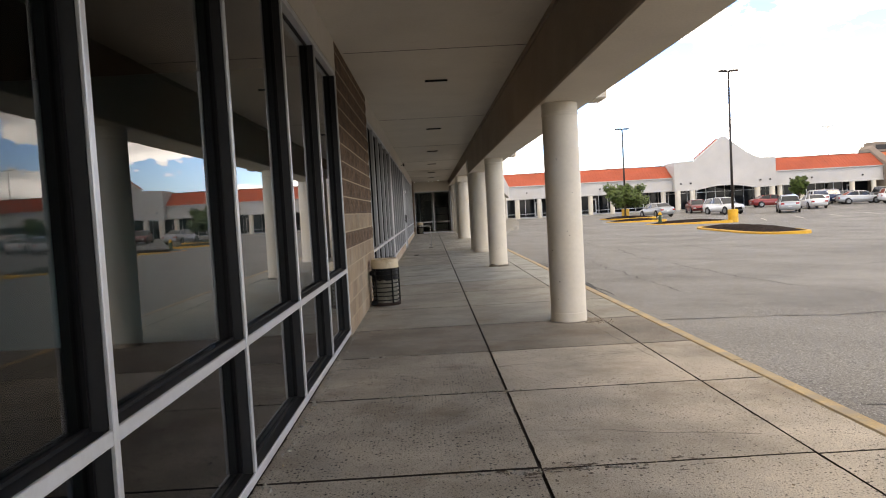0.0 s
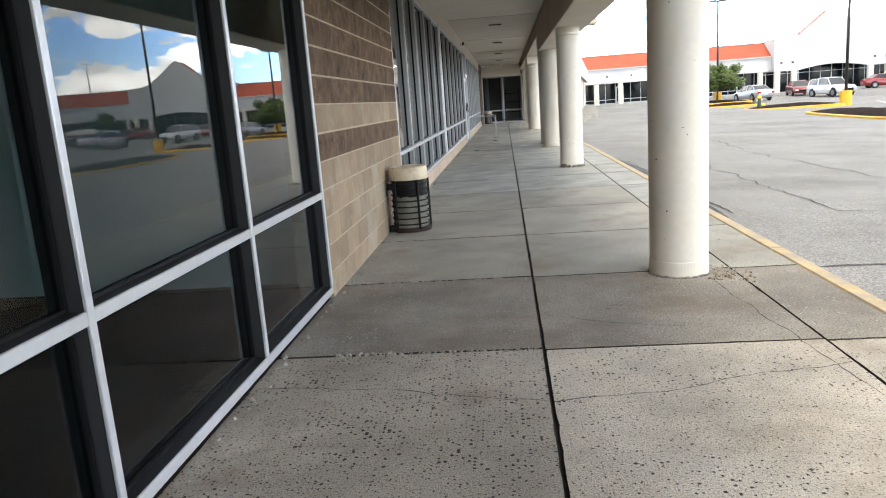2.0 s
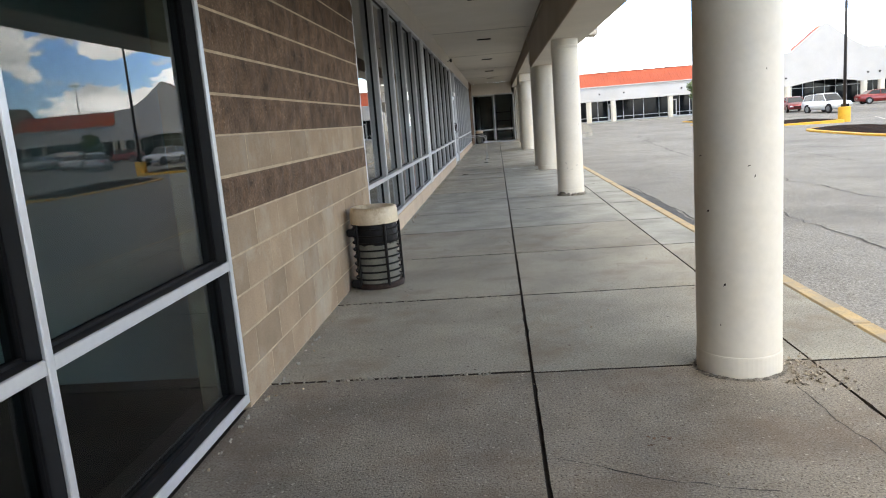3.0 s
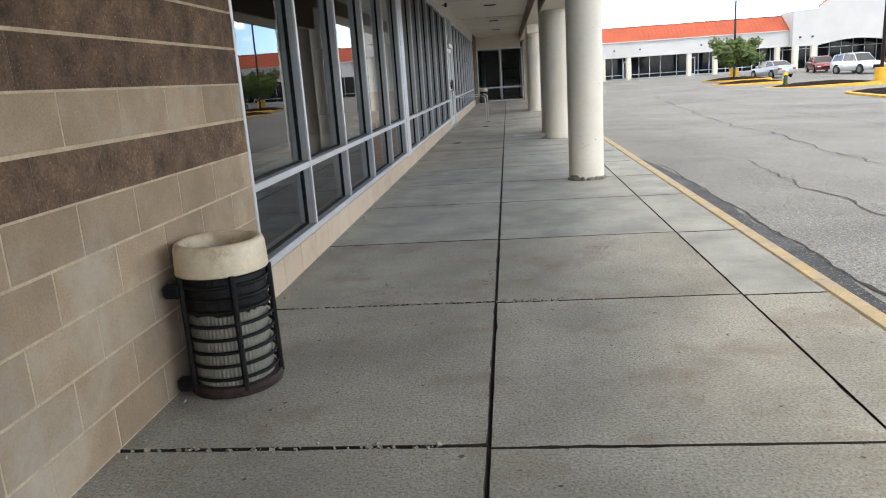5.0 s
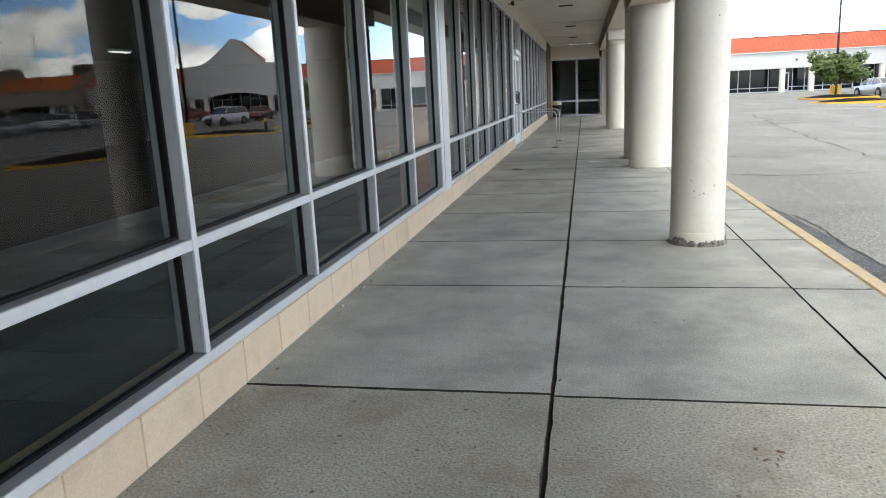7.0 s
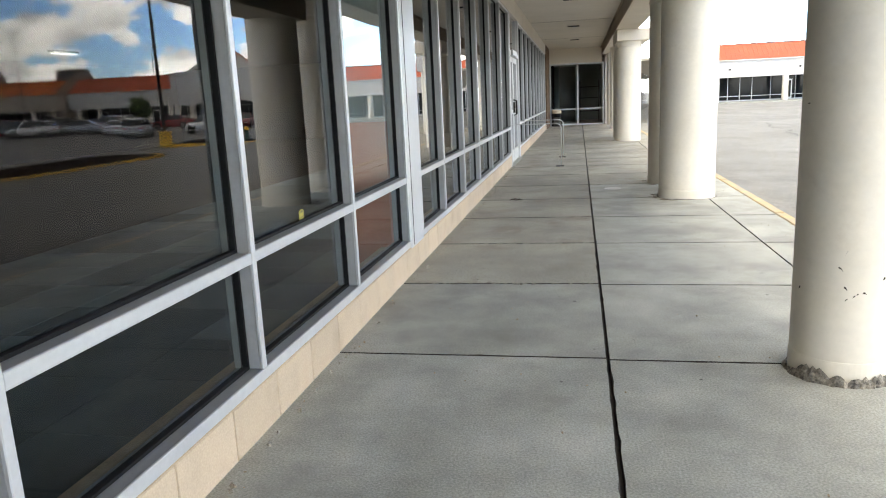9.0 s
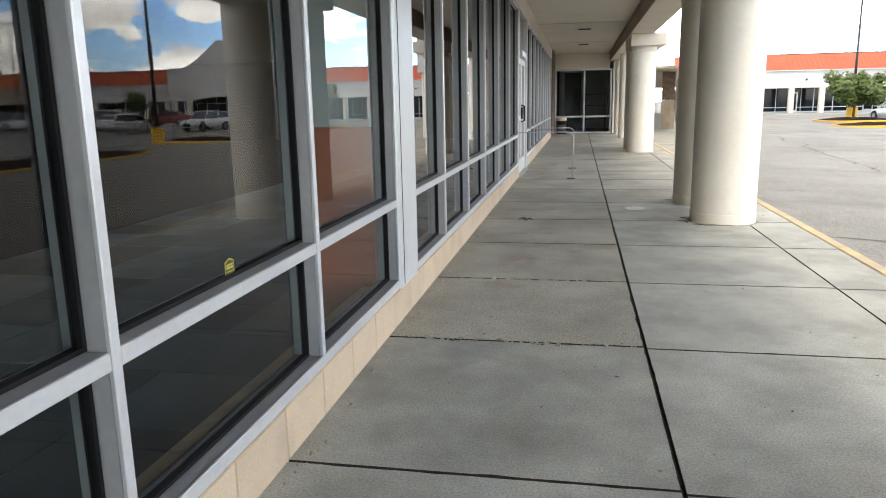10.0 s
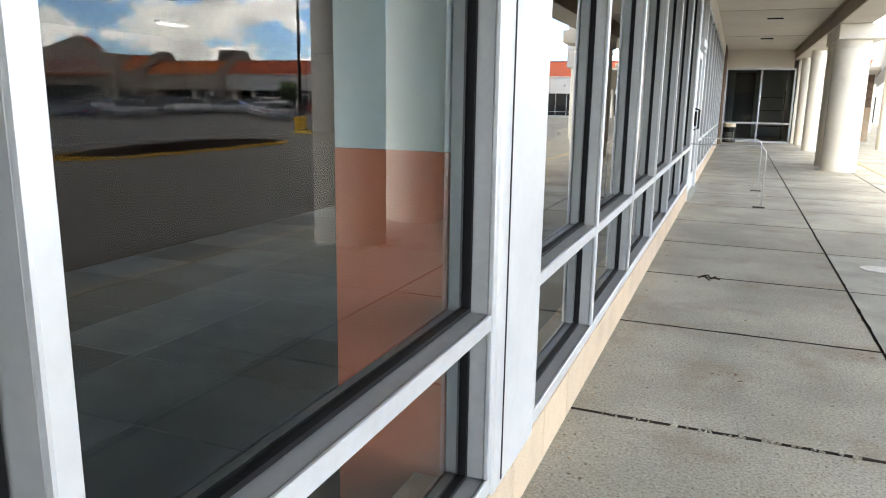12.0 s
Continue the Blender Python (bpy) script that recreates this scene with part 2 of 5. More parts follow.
M_BLOCK_DARK = material("brown_split_block", (0.13, 0.08, 0.048, 1), 0.95, var=0.28, scale=7, fine=70, fine_amt=0.35, bump=0.9, bump_dist=0.012,
                        rand=0.16, speck=(0.25, 0.175, 0.115, 1), speck_scale=90, speck_at=0.68)
M_PLINTH = material("pale_tan_block", (0.47, 0.375, 0.275, 1), 0.92, var=0.08, scale=3, fine=110, fine_amt=0.1, bump=0.3, bump_dist=0.003,
                    stain=(0.36, 0.27, 0.19, 1), stain_at=0.6, stain_scale=3.0, rand=0.07)
M_MORTAR = material("light_mortar", (0.42, 0.33, 0.225, 1), 0.95, var=0.12, scale=8, fine=90)
M_ALU = material("silver_anodised_frame", (0.52, 0.535, 0.55, 1), 0.38, metal=0.35, var=0.05, scale=2, fine=30, fine_amt=0.04, bump=0.02)
# same silver frame, with the shade on its return sides put into the colour
M_ALU_SHADED = material("shaded_silver_frame_side", (0.028, 0.029, 0.031, 1), 0.5, metal=0.1, spec=0.25, var=0.06, scale=2, fine=30, fine_amt=0.05, bump=0.02)
# lighter version of that painted shade, for the later window runs
M_ALU_SIDE = material("half_shaded_silver_frame_side", (0.31, 0.318, 0.323, 1), 0.45, metal=0.25, var=0.06, scale=2, fine=30, fine_amt=0.05, bump=0.02)
M_PANEL = material("pale_metal_panel", (0.56, 0.57, 0.58, 1), 0.42, metal=0.25, var=0.05, scale=1.2, fine=20, fine_amt=0.03, bump=0.02,
                   stain=(0.5, 0.5, 0.5, 1), stain_at=0.68)
M_GASKET = material("black_rubber_gasket", (0.006, 0.006, 0.007, 1), 0.6, var=0.1, bump=0.0, spec=0.15)
M_GLASS = glass_material("tinted_glass", (0.88, 0.92, 0.92, 1), 0.025)
M_CLEAR = clear_material("glass_inner_side", (0.88, 0.92, 0.92, 1))
M_GLASS_DARK = glass_material("dark_tinted_glass", (0.62, 0.70, 0.71, 1), 0.020)
M_CLEAR_DARK = clear_material("dark_glass_inner_side", (0.62, 0.70, 0.71, 1))
M_COLUMN = material("cream_column_paint", (0.66, 0.61, 0.515, 1), 0.6, var=0.05, scale=1.2, fine=25, fine_amt=0.03, bump=0.06,
                    stain=(0.52, 0.44, 0.34, 1), stain_at=0.70, stain_scale=3.0)
M_SOFFIT = material("beige_soffit_board", (0.56, 0.52, 0.46, 1), 0.85, var=0.04, scale=0.9, fine=30, fine_amt=0.03, bump=0.05,
                    stain=(0.42, 0.37, 0.31, 1), stain_at=0.70, stain_scale=0.9)
M_BEAM = material("taupe_beam_stucco", (0.31, 0.245, 0.18, 1), 0.9, var=0.08, scale=1.0, fine=80, fine_amt=0.08, bump=0.25, bump_dist=0.002)
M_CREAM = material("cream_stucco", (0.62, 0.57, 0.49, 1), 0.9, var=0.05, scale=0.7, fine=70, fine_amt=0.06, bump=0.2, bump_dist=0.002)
M_WHITE_WALL = material("offwhite_stucco", (0.52, 0.505, 0.485, 1), 0.9, var=0.05, scale=0.3, fine=12, fine_amt=0.04, bump=0.1)
M_STORE = material("beige_store_stucco", (0.40, 0.345, 0.28, 1), 0.9, var=0.06, scale=0.3, fine=12, fine_amt=0.05, bump=0.1)
M_TAUPE_WALL = material("taupe_stucco", (0.30, 0.24, 0.19, 1), 0.9, var=0.08, scale=0.3, fine=12, fine_amt=0.05, bump=0.1)
M_ORANGE = material("orange_metal_roof", (0.44, 0.085, 0.035, 1), 0.6, var=0.08, scale=0.4, fine=8, fine_amt=0.05, bump=0.0)
# orange roof again, with stronger sunlight put into its colour
M_ORANGE_SUNLIT = material("sunlit_orange_metal_roof", (0.62, 0.15, 0.03, 1), 0.5, var=0.08, scale=0.4, fine=8, fine_amt=0.05, bump=0.0)
M_BLACK_METAL = material("black_wire_metal", (0.008, 0.007, 0.0065, 1), 0.65, spec=0.2, metal=0.1, var=0.2, scale=12, fine=80, fine_amt=0.3, bump=0.2)
M_BAG = material("black_plastic_bag", (0.006, 0.006, 0.007, 1), 0.5, spec=0.2, var=0.2, scale=20, fine=40, bump=0.6, bump_dist=0.01)
M_LINER = material("grey_ribbed_plastic", (0.16, 0.155, 0.125, 1), 0.6, var=0.12, scale=6, fine=60, fine_amt=0.12, bump=0.2)
M_LID = material("weathered_cream_plastic", (0.60, 0.51, 0.36, 1), 0.5, var=0.08, scale=5, fine=50, fine_amt=0.08, bump=0.1,
                 stain=(0.26, 0.16, 0.08, 1), stain_at=0.62, stain_scale=9.0)
M_RUST = material("rusty_steel", (0.035, 0.02, 0.016, 1), 0.85, metal=0.2, var=0.3, scale=14, fine=80, fine_amt=0.3, bump=0.4)
M_STEEL = material("galvanised_pipe", (0.62, 0.62, 0.60, 1), 0.4, metal=0.5, var=0.08, scale=8, fine=60)
M_CARPET = material("grey_carpet_tile", (0.105, 0.125, 0.132, 1), 0.98, var=0.1, scale=3, fine=160, fine_amt=0.2, bump=0.2, rand=0.42, spec=0.1)
# room ceilings: the dimness indoors is put into the colour
M_ROOM = material("room_dimness_tone", (0.05, 0.05, 0.05, 1), 0.9, var=0.05, spec=0.05)
M_SIDE_WALL = material("pale_blue_grey_paint", (0.40, 0.47, 0.46, 1), 0.8, var=0.06, scale=1.5, fine=40, fine_amt=0.05, bump=0.05)
# near-black colour stands in for the lack of light in the shops
M_DARK_ROOM = material("unlit_room_tone", (0.014, 0.014, 0.015, 1), 0.95, var=0.08, spec=0.03)
M_PART_WHITE = material("pale_grey_partition_paint", (0.62, 0.66, 0.66, 1), 0.7, var=0.02, fine_amt=0.02, bump=0.0)
M_PART_RED = material("terracotta_partition_paint", (0.55, 0.15, 0.08, 1), 0.7, var=0.04, fine_amt=0.03, bump=0.0)
M_MULCH = material("dark_mulch", (0.030, 0.017, 0.012, 1), 1.0, spec=0.1, var=0.35, scale=4, fine=25, fine_amt=0.5, bump=0.9, bump_dist=0.04)
M_BARK = material("tree_bark", (0.11, 0.08, 0.055, 1), 0.95, var=0.25, scale=6, fine=30, fine_amt=0.3, bump=0.6, bump_dist=0.02)
M_LEAF = material("green_leaves", (0.10, 0.145, 0.03, 1), 0.6, var=0.35, scale=2.2, fine=9, fine_amt=0.35, bump=0.0)
M_POLE = material("bronze_pole_paint", (0.035, 0.03, 0.028, 1), 0.5, metal=0.3, var=0.1)
M_TYRE = material("tyre_rubber", (0.02, 0.02, 0.02, 1), 0.85, var=0.1)
M_RIM = material("alloy_rim", (0.24, 0.245, 0.25, 1), 0.3, metal=0.8, var=0.05)
M_CARGLASS = material("dark_car_glass", (0.02, 0.024, 0.028, 1), 0.06, var=0.05, bump=0.0, coat=0.6)
M_SHOP_DARK = material("dark_shopfront_glass", (0.012, 0.015, 0.018, 1), 0.08, var=0.2, scale=0.4, bump=0.0, spec=0.18)
M_RED_LENS = material("red_tail_lens", (0.35, 0.01, 0.01, 1), 0.2, var=0.05, bump=0.0)
M_CLEAR_LENS = material("clear_headlamp_lens", (0.7, 0.72, 0.74, 1), 0.15, var=0.05, bump=0.0)
M_TUBE = glow("lit_fluorescent_tube", (1, 0.98, 0.93, 1), 2.4)
M_SIGN_RED = material("red_sign_letter", (0.40, 0.035, 0.02, 1), 0.5, var=0.05)
M_STICKER = material("yellow_sticker_ink", (0.42, 0.36, 0.03, 1), 0.5, var=0.04, bump=0.0)
M_STICKER_BLACK = material("black_sticker_ink", (0.015, 0.015, 0.012, 1), 0.5, var=0.04, bump=0.0)
M_STAIN_IRON = material("bare_iron_cover", (0.60, 0.59, 0.56, 1), 0.6, metal=0.1, var=0.1, scale=8)


# ---- building helpers ----
def finish(name, bm, mat, parent=None, label="", smooth=False):
    me = bpy.data.meshes.new(name)
    bm.to_mesh(me)
    bm.free()
    if smooth:
        me.polygons.foreach_set("use_smooth", [True] * len(me.polygons))
    for m in (mat if isinstance(mat, (list, tuple)) else [mat]):
        me.materials.append(m)
    ob = new(name, me)
    if parent is not None:
        ob.parent = parent
    if label:
        ob["label"] = label
    return ob


def part(name, bm, mat, parent, label="", smooth=False):
    return finish(name, bm, mat, parent, label, smooth)


def empty(name, loc, label, category, group="", kind="", rz=0.0):
    ob = new(name)
    ob.matrix_basis = pose(*loc, 0, 0, rz)
    return tagged(ob, label, category, group, kind)


def box(x0, x1, y0, y1, z0, z1, c=0.0, bm=None):
    """A box between two corners, its edges cut by c."""
    bm = bm or bmesh.new()
    r = bmesh.ops.create_cube(bm, size=1.0, matrix=Matrix.Translation(((x0 + x1) / 2, (y0 + y1) / 2, (z0 + z1) / 2)) @ Matrix.Diagonal((abs(x1 - x0), abs(y1 - y0), abs(z1 - z0), 1)))
    if c:
        es = list({e for v in r["verts"] for e in v.link_edges})
        bmesh.ops.bevel(bm, geom=es, offset=c, segments=1, affect="EDGES")
    return bm


def sheet(x0, x1, y0, y1, z0, z1, out):
    """A pane whose outer face, towards out, takes the first material and the rest the second."""
    bm = box(x0, x1, y0, y1, z0, z1)
    bm.normal_update()
    for f in bm.faces:
        f.material_index = 0 if f.normal.dot(Vector(out)) > 0.9 else 1
    return bm


def tube(points, r, sides=10, bm=None, closed=False):
    """A round bar along a line of points."""
    bm = bm or bmesh.new()
    pts = [Vector(p) for p in points]
    rings = []
    n = len(pts)
    for i, p in enumerate(pts):
        a = pts[i - 1] if (i or closed) else pts[i]
        b = pts[(i + 1) % n] if (i < n - 1 or closed) else pts[i]
        d = (b - a).normalized()
        up = Vector((0, 0, 1)) if abs(d.z) < 0.95 else Vector((1, 0, 0))
        u = d.cross(up).normalized()
        v = u.cross(d)
        rad = r[i] if isinstance(r, (list, tuple)) else r
        rings.append([bm.verts.new(p + rad * (math.cos(k * math.tau / sides) * u + math.sin(k * math.tau / sides) * v)) for k in range(sides)])
    last = n if closed else n - 1
    for i in range(last):
        A, B = rings[i], rings[(i + 1) % n]
        for k in range(sides):
            bm.faces.new((A[k], A[(k + 1) % sides], B[(k + 1) % sides], B[k]))
    if not closed:
        bm.faces.new(rings[0][::-1])
        bm.faces.new(rings[-1])
    return bm


def lathe(profile, sides=32, cx=0.0, cy=0.0, bm=None, cap=True):
    """A turned shape from (radius, height) pairs."""
    bm = bm or bmesh.new()
    rings = [[bm.verts.new((cx + r * math.cos(k * math.tau / sides), cy + r * math.sin(k * math.tau / sides), z)) for k in range(sides)] for r, z in profile]
    for A, B in zip(rings, rings[1:]):
        for k in range(sides):
            bm.faces.new((A[k], A[(k + 1) % sides], B[(k + 1) % sides], B[k]))
    if cap:
        bm.faces.new(rings[0][::-1])
        bm.faces.new(rings[-1])
    return bm


def prism(poly, z0, z1, bm=None):
    """An upright prism over a plan polygon."""
    bm = bm or bmesh.new()
    lo = [bm.verts.new((x, y, z0)) for x, y in poly]
    hi = [bm.verts.new((x, y, z1)) for x, y in poly]
    n = len(poly)
    for k in range(n):
        bm.faces.new((lo[k], lo[(k + 1) % n], hi[(k + 1) % n], hi[k]))
    bm.faces.new(hi)
    bm.faces.new(lo[::-1])
    bmesh.ops.recalc_face_normals(bm, faces=bm.faces[:])
    return bm


def plate(poly, y0, y1, bm=None):
    """A wall plate in the xz plane, from y0 to y1."""
    bm = bm or bmesh.new()
    a = [bm.verts.new((x, y0, z)) for x, z in poly]
    b = [bm.verts.new((x, y1, z)) for x, z in poly]
    n = len(poly)
    for k in range(n):
        bm.faces.new((a[k], a[(k + 1) % n], b[(k + 1) % n], b[k]))
    bm.faces.new(a[::-1])
    bm.faces.new(b)
    bmesh.ops.recalc_face_normals(bm, faces=bm.faces[:])
    return bm


def smoothstep(t):
    t = min(1.0, max(0.0, t))
    return t * t * (3 - 2 * t)


def ground_z(x, y):
    """The car park falls away from the kerb and rises again to the far shops."""
    fall = 0.03 * min(21.6, max(0.0, x - 3.4)) * (1 - 0.72 * smoothstep((y - 62) / 26))
    return -0.14 - max(fall, 0.19 * smoothstep((y - 78) / 10))


SOFFIT_Z, KERB_X, ROWS_END = 3.24, 3.405, 75.0
FAR_Y, FAR_Z = 94.0, -0.25
END_Y = 45.3

# ---- ground: one sheet to the horizon ----
bm = bmesh.new()
xs = [-900, -300, -60, -20, 0, 3.0, 3.4, 5, 7, 9, 12, 15, 18, 22, 25, 30, 35, 40, 44, 60, 90, 140, 300, 900]
ys = [-900, -300, -60, -20, 0, 10, 20, 30, 40, 50, 58, 62, 65, 68, 71, 74, 77, 80, 83, 86, 89, 92, 100, 140, 300, 900]
grid = [[bm.verts.new((x, y, ground_z(x, y))) for x in xs] for y in ys]
for a, b in zip(grid, grid[1:]):
    for i in range(len(xs) - 1):
        bm.faces.new((a[i], a[i + 1], b[i + 1], b[i]))
ground = tagged(finish("ground", bm, M_ASPHALT, smooth=True), "worn pale grey asphalt car park with tarred cracks", "ground", kind="structure")


def ground_strip(points, widths, lift, bm):
    """A thin ribbon laid on the car park."""
    prev = None
    for i, ((x, y), w) in enumerate(zip(points, widths)):
        a, b = points[max(0, i - 1)], points[min(len(points) - 1, i + 1)]
        d = Vector((b[0] - a[0], b[1] - a[1], 0)).normalized()
        s = Vector((-d.y, d.x, 0)) * w / 2
        pair = [bm.verts.new((x + k * s.x, y + k * s.y, ground_z(x + k * s.x, y + k * s.y) + lift)) for k in (1, -1)]
        if prev:
            bm.faces.new((prev[0], prev[1], pair[1], pair[0]))
        prev = pair


def wander(x0, y0, x1, y1, rng, step=0.22, swing=0.09):
    n = max(3, int(math.hypot(x1 - x0, y1 - y0) / step))
    d = Vector((x1 - x0, y1 - y0)).normalized()
    off, pts = 0.0, []
    for k in range(n + 1):
        f = k / n
        off = off * 0.9 + rng.uniform(-swing, swing)
        pts.append((x0 + (x1 - x0) * f - d.y * off * min(1, 4 * f, 4 * (1 - f)), y0 + (y1 - y0) * f + d.x * off * min(1, 4 * f, 4 * (1 - f))))
    return pts


rng = random.Random(4)
bm = bmesh.new()
CRACKS = [(7.6, 10.8, 7.0, 12.3, 0.035), (7.0, 12.3, 6.7, 16.9, 0.04), (6.7, 16.9, 6.8, 21.0, 0.04), (6.8, 21.0, 7.0, 27.3, 0.04), (7.0, 27.3, 7.8, 36.0, 0.05), (7.8, 36.0, 9.5, 47.8, 0.06),
          (5.1, 19.0, 4.9, 11.6, 0.03), (4.9, 11.6, 5.8, 11.1, 0.03), (3.6, 22.5, 5.1, 22.4, 0.05), (5.1, 22.4, 6.8, 23.1, 0.04), (3.6, 9.0, 7.8, 9.1, 0.035), (7.8, 9.1, 20.0, 12.8, 0.04),
          (5.2, 31.0, 22.0, 27.5, 0.05), (3.8, 5.2, 9.0, 4.4, 0.03), (7.0, 4.8, 12.0, 8.9, 0.03), (9.0, 15.5, 22.0, 20.0, 0.04), (10.0, 34.0, 26.0, 31.0, 0.04), (12.0, 41.0, 30.0, 38.0, 0.05), (9.6, 22.0, 10.4, 40.0, 0.04)]
for x0, y0, x1, y1, w in CRACKS:
    pts = wander(x0, y0, x1, y1, rng)
    ground_strip(pts, [w * rng.uniform(0.25, 1.25) for _ in pts], 0.005, bm)
    for k in range(3, len(pts) - 4, 14):
        if rng.random() < 0.5:
            ax, ay = pts[k]
            side = wander(ax, ay, ax + rng.uniform(-1.4, 1.4), ay + rng.uniform(-1.2, 1.2), rng, 0.15, 0.06)
            ground_strip(side, [w * 0.45 * rng.uniform(0.2, 1.1) for _ in side], 0.005, bm)
cracks = tagged(finish("asphalt_cracks", bm, M_TAR), "dark tarred cracks wandering across the asphalt", "crack", kind="stuff")

# dark worn strip along the kerb
bm, edge_bm = bmesh.new(), bmesh.new()
pts = [(KERB_X + 0.21 + 0.015 * math.sin(k * 0.9), 11.2 + k * 0.25) for k in range(34)]
ground_strip(pts, [(0.24 + 0.04 * math.sin(k * 0.37) + 0.08 * rng.random()) * min(1.0, 0.1 + k / 8, 0.1 + (33 - k) / 8) for k in range(len(pts))], 0.004, bm)
pts = [(KERB_X + 0.35 + 0.02 * math.sin(k * 0.5) + 0.03 * rng.random(), 11.6 + k * 0.12) for k in range(60)]
ground_strip(pts, [0.014 + 0.03 * rng.random() ** 2 for _ in pts], 0.006, edge_bm)
tagged(finish("gutter_crack", edge_bm, M_CRACK), "ragged dark crack along the gutter strip", "crack", kind="stuff")
tagged(finish("gutter_patch", bm, M_GUTTER), "crumbled dark asphalt edge along the kerb", "ground", kind="structure")

# ---- raised pavement: bed, slabs, kerb ----
pavement = tagged(finish("pavement", box(-0.35, KERB_X - 0.02, -6, ROWS_END, -0.5, -0.011), M_DIRT), "raised concrete pavement of large jointed slabs under the canopy", "pavement", kind="structure")
ROW_Y = [-5.6, -4.05, -2.5, -0.95, 0.6, 2.3, 4.0, 5.55, 7.02, 8.58, 10.24, 11.93, 13.59, 15.33, 16.80, 18.27, 19.71, 21.13, 22.55]
while ROW_Y[-1] < ROWS_END - 1.5:
    ROW_Y.append(ROW_Y[-1] + 1.44)
COLS_X = [(-0.02, 1.4135), (1.4235, 2.821), (2.827, 3.283)]


def slab(x0, x1, y0, y1, seed, g=0.0055):
    """A slab with worn, chipped arrises."""
    r = random.Random(seed)
    bm = bmesh.new()
    def edge_pts(a, b, n):
        return [a.lerp(b, k / n) for k in range(n)]
    c = [Vector((x0, y0 + g)), Vector((x1, y0 + g)), Vector((x1, y1 - g)), Vector((x0, y1 - g))]
    loop = []
    for k in range(4):
        loop += edge_pts(c[k], c[(k + 1) % 4], 20)
    mid = Vector(((x0 + x1) / 2, (y0 + y1) / 2))
    tops, sides, bots = [], [], []
    for p in loop:
        bite = 0.0025 + (r.random() ** 8) * 0.008
        d = (mid - p).normalized()
        q = p + d * bite
        tops.append(bm.verts.new((q.x, q.y, 0.0)))
        sides.append(bm.verts.new((p.x, p.y, -0.006 - bite * 0.3)))
        bots.append(bm.verts.new((p.x, p.y, -0.03)))
    n = len(loop)
    bm.faces.new(tops)
    for A, B in ((sides, tops), (bots, sides)):
        for k in range(n):
            f = bm.faces.new((A[k], A[(k + 1) % n], B[(k + 1) % n], B[k]))
            f.material_index = 1
    return bm


# ---- canopy: beam, soffit, fascia ----
tagged(finish("beam", box(2.22, 2.82, -46, 22.95, 2.47, 3.9, 0.01), [M_BEAM]), "long taupe stucco beam resting on the columns", "beam", kind="structure")
tagged(finish("beam_underside", box(2.235, 2.805, -46, 22.94, 2.462, 2.468), M_CREAM), "cream painted underside of the stucco beam", "beam", kind="structure")
tagged(finish("beam_end", box(2.24, 2.84, 22.955, END_Y + 30, 2.93, 3.9, 0.01), M_BEAM), "higher taupe stucco beam over the thick columns", "beam", kind="structure")
tagged(finish("beam_end_underside", box(2.255, 2.825, 22.96, END_Y, 2.922, 2.928), M_CREAM), "cream underside of the higher beam", "beam", kind="structure")
tagged(finish("fascia", box(2.845, 3.0, -46, END_Y + 6, 3.3, 5.0, 0.01), M_CREAM), "cream stucco fascia above the canopy edge", "wall", kind="structure")
bm = box(-0.4, 2.22, -46, END_Y, SOFFIT_Z, SOFFIT_Z + 0.02)
ceiling = tagged(finish("ceiling", bm, M_SOFFIT), "flat beige canopy soffit of large boards", "ceiling", kind="structure")
bm = bmesh.new()
for y in (-3.4, 2.9, 8.95, 15.1, 21.2, 27.3, 33.4, 39.5):
    box(0.02, 2.215, y, y + 0.008, SOFFIT_Z - 0.004, SOFFIT_Z - 0.0005, bm=bm)
tagged(finish("soffit_seam", bm, M_CRACK), "thin dark seams between the soffit boards", "trim", kind="structure")
tagged(finish("canopy_roof", box(-20, 2.84, -46, END_Y + 12, 3.95, 4.1), M_ROOM), "flat roof over shops and canopy", "roof", kind="structure")
tagged(finish("trim", box(2.19, 2.22, -46, END_Y, SOFFIT_Z - 0.06, SOFFIT_Z - 0.002, 0.005), M_BEAM), "narrow edge trim where soffit meets beam", "trim", kind="structure")

# soffit light plates
def soffit_light(x, y):
    t = empty("soffit_light", (x, y, SOFFIT_Z), "small recessed soffit light with a pale rectangular plate", "ceiling light", "soffit lights")
    part("frame", box(-0.15, 0.15, -0.075, 0.075, -0.014, -0.001, 0.004), M_SOFFIT, t)
    part("lens", box(-0.12, 0.12, -0.05, 0.05, -0.019, -0.0145), M_CREAM, t, "frosted cream lens")
    part("lip", box(-0.165, 0.165, -0.085, -0.078, -0.03, -0.001), M_GASKET, t)
    return t


first = soffit_light(1.14, -1.0)
for y in (5.0, 11.0, 17.0, 23.0, 29.0, 35.0, 40.3):
    copy_thing(first, pose(1.14, y, SOFFIT_Z))

# ---- walls of the shop side ----
FRAME_TOP, RAIL_Z = 2.90, 0.735
for a, b in ((-4.808, 8.262), (11.998, 42.4)):
    tagged(finish("wall_head", box(-0.2, 0.0, a, b, FRAME_TOP, SOFFIT_Z, 0.0), M_SOFFIT), "beige boxed bulkhead above the shop windows", "wall", kind="structure")


